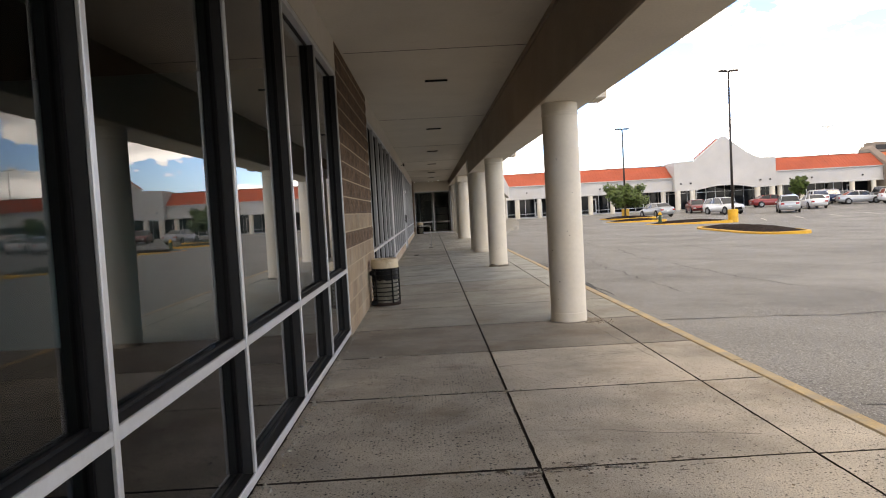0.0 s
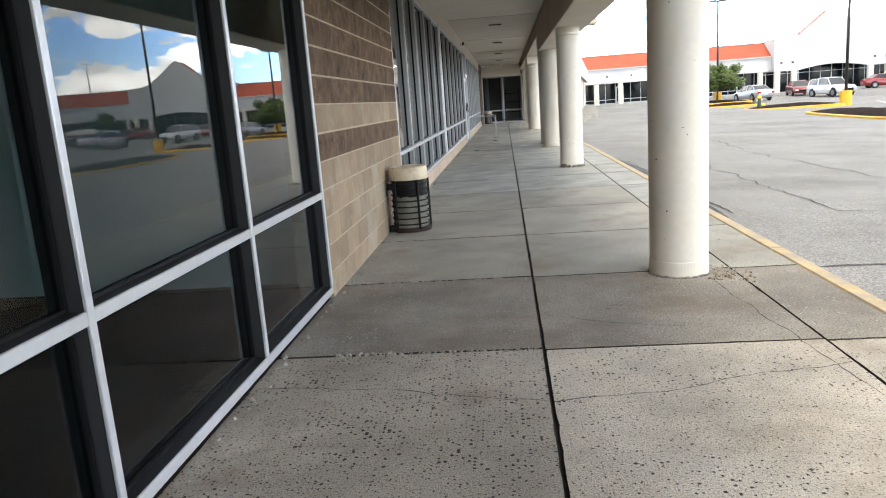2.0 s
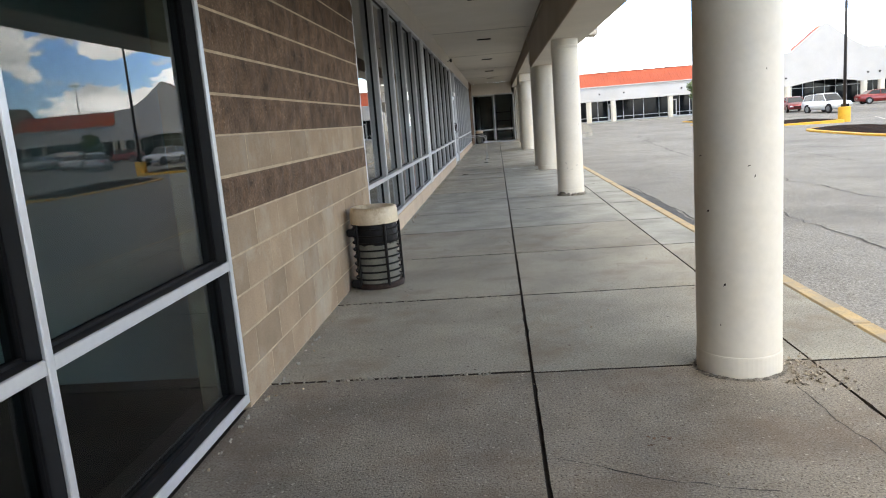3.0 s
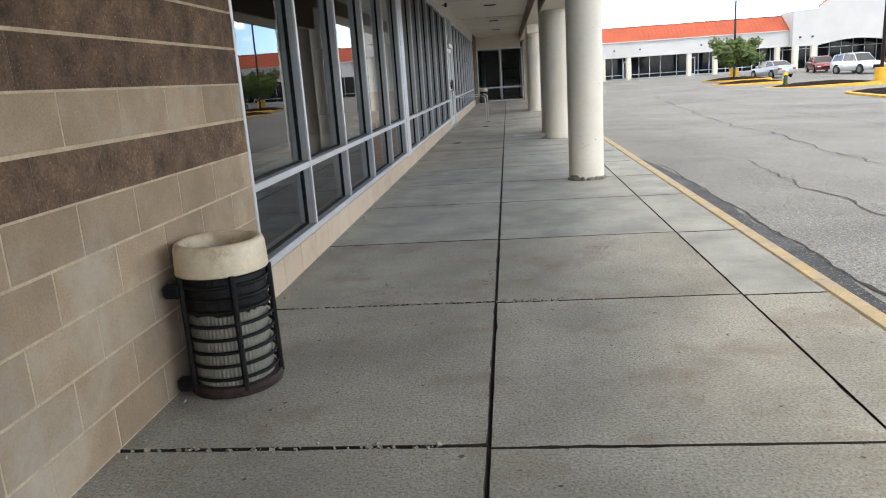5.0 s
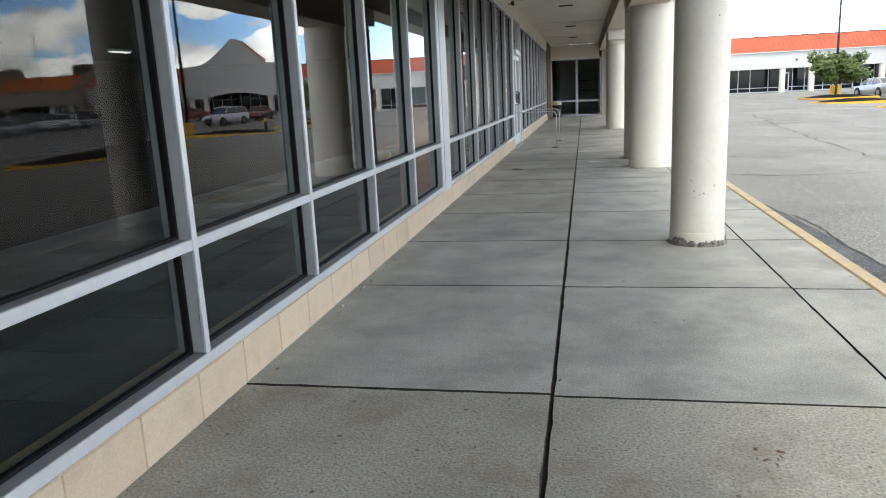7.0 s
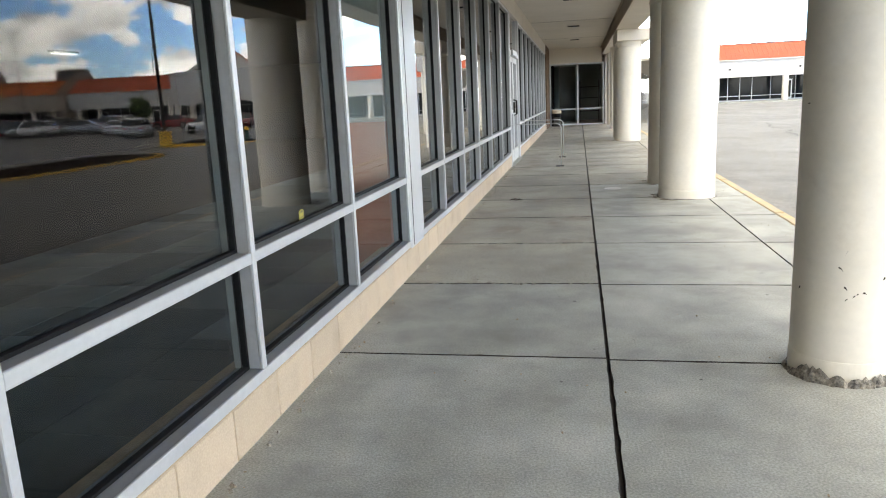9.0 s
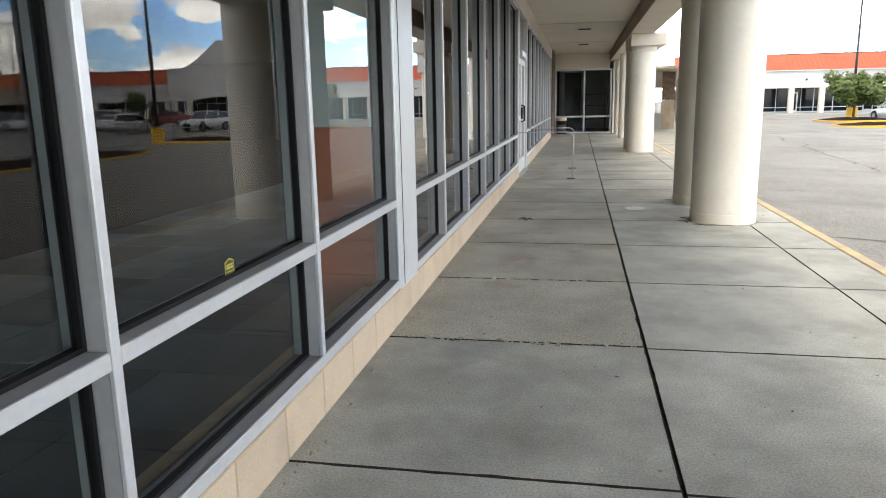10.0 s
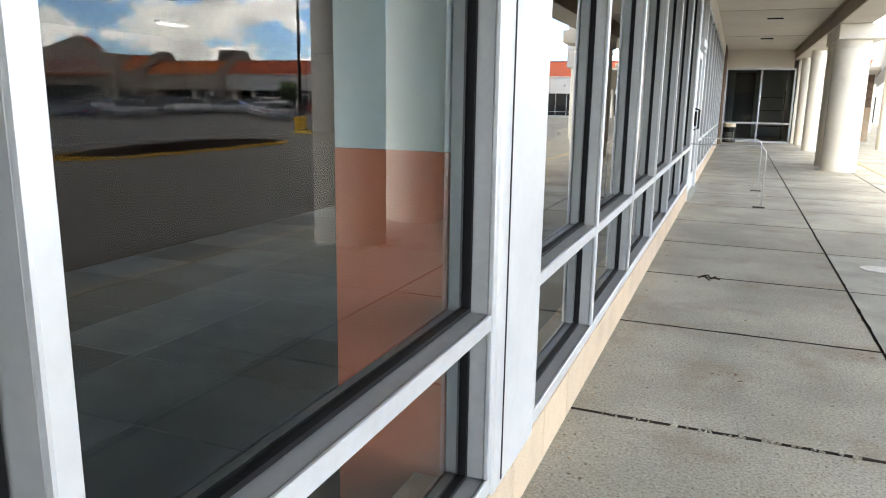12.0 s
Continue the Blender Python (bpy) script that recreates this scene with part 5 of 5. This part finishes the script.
# ---- far shops ----
def shop_run(x0, x1, wall_top, roof_top, seed, label, wall_m=M_WHITE_WALL, roof_m=M_ORANGE, roof_set=2.6, low=2.5, first_post=1.6):
    """A low shop wing: canopy wall on posts, dark shopfront behind, sloping ribbed metal roof."""
    r = random.Random(seed)
    t = empty("shop_building", (x0, FAR_Y, FAR_Z), label, "shop building", "far shops")
    w = x1 - x0
    part("wall", box(0, w, 0, 0.4, low, wall_top, 0.02), wall_m, t)
    part("ledge", box(0, w, -0.1, -0.001, low, low + 0.2, 0.02), wall_m, t)
    bm = bmesh.new()
    vs = [bm.verts.new(p) for p in ((0, -0.15, wall_top + 0.002), (w, -0.15, wall_top + 0.002), (w, roof_set, roof_top), (0, roof_set, roof_top), (0, roof_set, wall_top), (w, roof_set, wall_top))]
    bm.faces.new((vs[0], vs[1], vs[2], vs[3])); bm.faces.new((vs[0], vs[3], vs[4])); bm.faces.new((vs[1], vs[5], vs[2]))
    roof = part("roof", bm, roof_m, t, "orange sloping metal roof")
    bm = bmesh.new()
    k = 0.0
    while k < w:
        tube([(k, -0.15, wall_top + 0.012), (k, roof_set, roof_top + 0.012)], 0.018, 4, bm)
        k += 0.46
    tagged(part("seam_ribs", bm, roof_m, roof), kind="stuff")
    part("ridge_cap", box(0, w, roof_set + 0.002, roof_set + 0.2, roof_top - 0.06, roof_top + 0.09), M_POLE, roof, "dark metal ridge cap")
    part("gutter", box(0, w, -0.26, -0.152, wall_top - 0.08, wall_top + 0.03, 0.02), wall_m, roof, "pale eaves gutter")
    part("soffit", box(0, w, 0.41, 3.6, low + 0.12, low + 0.22), M_CREAM, t)
    front = part("shopfront", box(0, w, 3.4, 3.5, 0.0, low + 0.11), M_SHOP_DARK, t, "dark glazed shopfront")
    k = 0.6
    while k < w - 0.4:
        part("mullion", box(k - 0.035, k + 0.035, 3.35, 3.395, 0.0, low + 0.1), M_ALU, front)
        k += r.choice((1.25, 1.25, 1.25, 1.9))
    part("rail", box(0.02, w - 0.02, 3.36, 3.39, 0.5, 0.57), M_ALU, front)
    part("sill", box(0.02, w - 0.02, 3.34, 3.392, 0.0, 0.12), M_ALU, front)
    k = 4.4
    while k < w - 2:
        d = part("door", box(k, k + 0.98, 3.26, 3.33, 0.0, 2.12), M_PANEL, t, "pale framed glass door")
        part("pane", box(k + 0.12, k + 0.86, 3.24, 3.258, 0.25, 1.98), M_SHOP_DARK, d)
        k += 7.4
    k, short = first_post, True
    while k < w - 0.3:
        part("post", lathe([(0.31, -0.05), (0.31, low)], 16, cx=k, cy=0.2), M_COLUMN, t)
        part("bracket_lamp", box(k + 1.2, k + 1.36, -0.2, -0.002, low + 0.75, low + 0.92, 0.01), M_POLE, t)
        k += 2.9 if short else 6.8
        short = not short
    part("back", box(0, w, roof_set + 0.21, roof_set + 0.5, low + 0.3, roof_top - 0.05), wall_m, t)
    return t


def gable_front(x0, x1, shoulder, peak, px, label, arch=True, wall_m=M_WHITE_WALL, opening=2.45):
    """A tall entrance front with a pointed gable, standing forward on paired posts."""
    t = empty("shop_building", (x0, FAR_Y, FAR_Z), label, "shop building", "far shops")
    w, p = x1 - x0, px - x0
    a0, a1 = 3.1, w - 3.1
    n = 14
    low = [(a0 + (a1 - a0) * k / n, opening + (0.42 * math.sin(math.pi * k / n) + 0.12 if arch else 0.5)) for k in range(n + 1)]
    # the far slope is a shallow hollow curve, the near one runs straight
    s0, s1 = 2.9, w - 2.2
    hollow = [(s1 + (p + 0.4 - s1) * k / 6, shoulder + 0.1 + (peak - 0.3 - shoulder) * (k / 6) ** 1.25) for k in range(7)]
    outline = [(0, 2.45), (a0 - 0.01, 2.45)] + low + [(a1 + 0.01, 2.45), (w, 2.45), (w, shoulder)] + hollow + [(p, peak), (p - 0.4, peak - 0.2), (s0, shoulder + 0.3), (s0 - 0.1, shoulder + 0.1), (0, shoulder)]
    part("wall", plate(outline, -0.9, -0.4), wall_m, t)
    for a in (0.0, w - 0.4):
        part("side_wall", box(a, a + 0.4, -0.399, 3.0, 2.45, shoulder - 0.02), wall_m, t)
    part("trim", tube([(x, -0.94, z) for x, z in low], 0.09, 6), wall_m, t, "raised moulding round the arched opening")
    bm = bmesh.new()
    vs = [bm.verts.new(q) for q in ((s0 + 0.1, -0.39, shoulder + 0.3), (p - 0.4, -0.39, peak - 0.24), (p - 0.4, 0.75, peak - 0.22), (s0 + 0.1, 0.75, shoulder + 0.32), (p - 0.4, 0.75, shoulder + 0.3))]
    bm.faces.new(vs[:4]); bm.faces.new((vs[3], vs[2], vs[4]))
    part("roof", bm, M_ORANGE, t, "orange roof edge behind the gable")
    for k in (0.45, 2.4, w - 2.4, w - 0.45):
        part("post", lathe([(0.36, -0.05), (0.36, 2.46)], 16, cx=k, cy=-0.62), M_COLUMN, t)
    for k in (0.8, 2.1, w - 2.1, w - 0.8):
        part("bracket_lamp", box(k - 0.1, k + 0.1, -1.04, -0.902, 3.3, 3.5, 0.01), M_POLE, t)
    front = part("shopfront", box(0, w, 3.3, 3.4, 0.0, 3.6), M_SHOP_DARK, t, "dark glazed shopfront")
    k = 0.5
    while k < w:
        part("mullion", box(k - 0.035, k + 0.035, 3.25, 3.295, 0.0, 3.4), M_ALU, front)
        k += 1.3
    part("rail", box(0.02, w - 0.02, 3.26, 3.29, 2.15, 2.22), M_ALU, front)
    part("soffit", box(0.41, w - 0.41, -0.39, 3.29, 3.61, 3.7), M_CREAM, t)
    return t


def fin_wall(x0, x1, low, high):
    """A brown fin between two roofs, its top rising with their slope."""
    t = empty("fin_wall", (x0, FAR_Y, FAR_Z), "brown stucco fin wall stepping up between shop roofs", "wall pier", "shop fin walls")
    prof = [(-0.7, 0.0), (-0.7, low), (-0.3, low + 0.12), (3.0, high), (5.4, high), (5.4, 0.0)]
    bm = bmesh.new()
    a = [bm.verts.new((0.0, y, z)) for y, z in prof]
    b = [bm.verts.new((x1 - x0, y, z)) for y, z in prof]
    for k in range(len(prof)):
        bm.faces.new((a[k], a[(k + 1) % len(prof)], b[(k + 1) % len(prof)], b[k]))
    bm.faces.new(a[::-1]); bm.faces.new(b)
    bmesh.ops.recalc_face_normals(bm, faces=bm.faces[:])
    part("wall", bm, M_TAUPE_WALL, t)
    part("coping", tube([((x1 - x0) / 2, y, z + 0.06) for y, z in prof[1:5]], (x1 - x0) * 0.52, 4), M_TAUPE_WALL, t, "brown coping")
    return t


shop_run(11.0, 33.2, 4.25, 5.95, 3, "long pale shop wing with an orange metal roof and dark shopfronts")
gable_front(33.2, 46.6, 6.25, 9.35, 39.8, "tall off-white gabled entrance front on white posts")
shop_run(46.6, 61.4, 4.45, 6.25, 5, "pale shop wing with an orange metal roof behind parked cars", first_post=1.0)
fin_wall(61.4, 62.3, 4.7, 6.75)
shop_run(62.3, 74.6, 4.5, 6.3, 6, "beige shop wing with an orange roof coloured as sunlit", M_STORE, M_ORANGE_SUNLIT)
fin_wall(74.6, 75.6, 4.9, 7.2)
shop_run(75.6, 79.4, 5.0, 7.1, 7, "beige shop wing with an orange roof coloured as sunlit, beside a large store", M_STORE, M_ORANGE_SUNLIT)
store = gable_front(79.4, 100.0, 7.3, 9.9, 86.0, "large beige store with a gabled front and red sign", False, M_STORE)
for k in range(20):
    if k == 12:
        continue
    part("sign_letter", box(3.0 + k * 0.5, 3.36 + k * 0.5, -1.0, -0.902, 5.75, 6.35, 0.02), M_SIGN_RED, store, "red sign letter bar")
part("canopy", box(1.0, 16.0, -2.8, -0.91, 4.3, 4.65, 0.03), M_ORANGE, store, "orange entrance canopy")
shop_run(100.0, 140.0, 4.4, 6.1, 8, "long pale shop wing at the far end of the car park")
rt = empty("roof_unit", (64.6, FAR_Y + 7, FAR_Z), "boxy grey rooftop air unit", "roof unit")
part("casing", box(0, 3.6, 0, 2.4, 3.651, 8.0, 0.05), M_TAUPE_WALL, rt)
part("louvre", box(0.3, 3.3, -0.03, -0.001, 6.9, 7.6, 0.01), M_POLE, rt)
tagged(finish("far_roof", box(11.0, 140, FAR_Y + 3.2, FAR_Y + 30, 3.0, 3.4), M_ROOM), "flat roof behind the far shops", "roof", kind="structure")
tagged(finish("far_pavement", box(11.3, 140, FAR_Y - 4.2, FAR_Y + 4, -0.6, FAR_Z - 0.002, 0.02), M_SLAB_NEW), "pale pavement in front of the far shops", "pavement", kind="structure")


def shrub(x, y, spread, seed):
    r = random.Random(seed)
    t = empty("shrub", (x, y, FAR_Z), "low rounded green shrub beside the shop posts", "shrub", "shop shrubs")
    verts, faces = [], []
    for _ in range(420):
        d = Vector((r.gauss(0, 1), r.gauss(0, 1), abs(r.gauss(0, 1)))).normalized() * spread * r.uniform(0.45, 1.05)
        c = Vector((d.x, d.y, 0.06 + d.z * 0.8))
        u = Vector((r.gauss(0, 1), r.gauss(0, 1), r.gauss(0, 1))).normalized()
        w = u.orthogonal().normalized()
        q = r.uniform(0.08, 0.15)
        i = len(verts)
        verts += [tuple(c - u * q), tuple(c + w * q * 0.5), tuple(c + u * q), tuple(c - w * q * 0.5)]
        faces.append((i, i + 1, i + 2, i + 3))
    me = bpy.data.meshes.new("leaves")
    me.from_pydata(verts, [], faces)
    me.materials.append(M_LEAF)
    new("leaves", me).parent = t
    part("stem", tube([(0, 0, -0.02), (0.03, 0.02, spread * 0.7)], [0.04, 0.02], 6), M_BARK, t)


for k, (x, y, q) in enumerate(((30.6, 92.2, 0.55), (32.0, 92.4, 0.5), (35.0, 92.3, 0.6), (48.2, 92.3, 0.55), (51.0, 92.2, 0.6))):
    shrub(x, y, q, 30 + k)

# corner shop beyond the end wall
cs = empty("corner_shop", (0, 0, 0), "pale corner shop wing on white posts with a brown block pier", "shop building")
part("wall", prism([(4.6, 42.6), (5.1, 42.6), (11.3, 91.5), (10.8, 91.5)], 2.55, 3.95), M_WHITE_WALL, cs)
part("pier", prism([(4.75, 49.3), (5.35, 49.3), (5.45, 50.1), (4.85, 50.1)], -0.05, 1.3), M_BLOCK_TAN, cs, "tan block lower pier")
part("pier", prism([(4.76, 49.31), (5.34, 49.31), (5.44, 50.09), (4.86, 50.09)], 1.302, 2.549), M_BLOCK_DARK, cs, "brown block upper pier")
for x, y in ((4.85, 43.0), (7.0, 60.9), (8.2, 70.0), (9.7, 82.0)):
    part("post", lathe([(0.17, -0.05), (0.17, 2.549)], 20, cx=x, cy=y), M_COLUMN, cs)
part("shopfront", prism([(2.9, 46.0), (3.0, 46.0), (8.9, 91.5), (8.8, 91.5)], -0.05, 2.549), M_SHOP_DARK, cs, "dark glazed shopfront")
part("soffit", prism([(2.9, 46.0), (5.0, 46.0), (10.78, 91.5), (8.8, 91.5)], 2.6, 2.7), M_CREAM, cs)
for k in range(10):
    x, y = 3.07 + 0.129 * 2.6 * k, 47.0 + 2.6 * k
    part("mullion", box(x - 0.0, x + 0.05, y, y + 0.07, -0.04, 2.54), M_ALU, cs)
part("sign", box(6.22, 6.3, 51.4, 51.75, 3.45, 3.8, 0.01), M_POLE, cs, "small dark wall light")
tagged(finish("corner_pavement", prism([(3.415, 33), (4.95, 38.3), (6.2, 47.2), (7.3, 51), (9.1, 65.5), (10.3, 78), (11.25, 90), (11.25, 98), (3.415, 98)], -0.6, -0.012), M_SLAB_MID), "pale pavement widening round the corner shop", "pavement", kind="structure")
tagged(finish("floor_end", box(0.03, 2.4, END_Y + 0.13, END_Y + 6, -0.3, 0.01), M_TAUPE_WALL), "brown floor of the end shop", "floor", kind="structure")
shelf = empty("shelf_unit", (1.75, END_Y + 2.6, 0.01), "grey metal shelf unit inside the end shop", "shelf")
for x in (-0.45, 0.42):
    part("upright", box(x, x + 0.04, 0, 0.35, 0, 1.9), M_POLE, shelf)
for z in (0.5, 1.1, 1.6):
    part("shelf", box(-0.41, 0.42, 0.0, 0.35, z, z + 0.03), M_POLE, shelf)
tagged(finish("wall_end_panel", box(0.35, 1.1, END_Y + 3.4, END_Y + 3.5, 0.01, 2.6), M_ROOM), "grey partition panel inside the end shop, coloured dim", "wall", kind="structure")
lampw = empty("wall_lamp", (0.0, 26.4, 3.06), "small dark lamp bracket on the bulkhead", "wall lamp")
part("arm", tube([(0.0, 0, 0), (0.09, 0, 0.03)], 0.012, 6), M_POLE, lampw)
part("head", box(0.07, 0.13, -0.04, 0.04, -0.03, 0.07, 0.01), M_POLE, lampw)

# painted bay lines
bm = bmesh.new()
for k in range(16):
    x = 24 + k * 3.0
    ground_strip([(x, 55.0), (x + 1.2, 58.0), (x + 2.3, 61.0)], [0.1, 0.1, 0.1], 0.006, bm)
tagged(finish("bay_lines", bm, M_COLUMN), "faded white parking bay lines", "road marking", kind="structure")

# ---- pieces: kerb stones, slabs, blocks, carpet tiles ----
kerb = tagged(finish("kerb", box(3.292, KERB_X - 0.004, -6, ROWS_END, -0.5, -0.03), M_DIRT), "concrete kerb with a worn yellow painted top", "kerb", kind="structure")
y = -6.0
while y < ROWS_END:
    b = min(y + 3.02, ROWS_END)
    part("kerb_stone", box(3.287, KERB_X, y + 0.006, b - 0.006, -0.25, 0.003, 0.014), M_YELLOW, kerb)
    y = b

for i in range(len(ROW_Y) - 1):
    for j, (xa, xb) in enumerate(COLS_X):
        off = (0.0, -0.02, -0.04)[j]
        fresh = (j == 0 and 13.5 <= ROW_Y[i] < 18.2) or (j == 1 and 13.5 <= ROW_Y[i] < 23) or (j == 2 and 11.8 <= ROW_Y[i] < 30)
        ob = part("slab", slab(xa + 0.002, xb - 0.002, ROW_Y[i] + off, ROW_Y[i + 1] + off, i * 7 + j, 0.010 if j == 0 and not fresh else 0.006), [M_SLAB_NEW if fresh else ((M_SLAB_PALE if j else M_SLAB) if ROW_Y[i] < 6.9 else M_SLAB_ROUGH if ROW_Y[i] < 8.0 else M_SLAB_MID), M_DIRT], pavement)

brng = random.Random(12)


def block_mesh(name, w, h, d, mat, rough):
    """One block face: chamfered when smooth, broken when split."""
    bm = bmesh.new()
    if not rough:
        box(0.0, d, 0.0, w, 0.0, h, 0.003, bm)
    else:
        nx, nz = 7, 4
        grid = [[bm.verts.new((d + (brng.uniform(0.0005, 0.014) if 0 < a < nx and 0 < b < nz else 0.0), w * a / nx, h * b / nz)) for a in range(nx + 1)] for b in range(nz + 1)]
        for r0, r1 in zip(grid, grid[1:]):
            for a in range(nx):
                bm.faces.new((r0[a], r0[a + 1], r1[a + 1], r1[a]))
        rim = [grid[0][a] for a in range(nx + 1)] + [grid[b][nx] for b in range(1, nz + 1)] + [grid[nz][a] for a in range(nx - 1, -1, -1)] + [grid[b][0] for b in range(nz - 1, 0, -1)]
        back = [bm.verts.new((0.0, v.co.y, v.co.z)) for v in rim]
        for k in range(len(rim)):
            bm.faces.new((rim[k], back[k], back[(k + 1) % len(rim)], rim[(k + 1) % len(rim)]))
    me = bpy.data.meshes.new(name)
    bm.to_mesh(me); bm.free()
    me.materials.append(mat)
    return me


plinth_block = block_mesh("block", BLOCK - 0.008, COURSE - 0.008, 0.0175, M_PLINTH, False)
tan_block = block_mesh("block", BLOCK - 0.008, COURSE - 0.008, 0.0175, M_BLOCK_TAN, False)
dark_blocks = [block_mesh("block", BLOCK - 0.008, COURSE - 0.012, 0.017, M_BLOCK_DARK, True) for _ in range(6)]


def lay(parent, me, y, z, w, h, dz, x=-0.0185, depth=1.0):
    ob = new("block", me)
    ob.parent = parent
    ob.matrix_basis = Matrix.Translation((x, y, z)) @ Matrix.Diagonal((depth, w / (BLOCK - 0.008), h / (COURSE - dz), 1))
    return ob


z, k = 0.0, 0
tops = [0.172]
while tops[-1] < SOFFIT_Z - 0.01:
    tops.append(min(SOFFIT_Z - 0.004, tops[-1] + COURSE))
for k, top in enumerate(tops):
    bot = 0.0 if k == 0 else tops[k - 1]
    dark = k == 5 or k >= 7
    y = BW0 - (BLOCK / 2 if k % 2 else 0.0)
    while y < BW1 - 0.02:
        a, b = max(y, BW0), min(y + BLOCK, BW1)
        if b - a > 0.03:
            lay(block_wall, brng.choice(dark_blocks) if dark else tan_block, a + (0.001 if dark else 0.003), bot + 0.004, b - a - (0.002 if dark else 0.006), top - bot - (0.014 if dark else 0.008), 0.012 if dark else 0.008)
        y += BLOCK
for pl, a, b in plinths:
    y = a
    while y < b - 0.02:
        e = min(y + BLOCK, b)
        lay(pl, plinth_block, y + 0.004, 0.002, e - y - 0.008, 0.205, 0.008, x=-0.0185)
        y = e

tile = bpy.data.meshes.new("carpet_tile")
bm = box(0.003, 0.607, 0.003, 0.607, 0.0, 0.008)
bm.to_mesh(tile); bm.free()
tile.materials.append(M_CARPET)
for i in range(6):
    for j in range(26):
        ob = new("carpet_tile", tile)
        ob.parent = room_floor
        ob.matrix_basis = Matrix.Translation((-0.4 - 0.61 * (i + 1), 12.1 + 0.61 * j, -0.012))
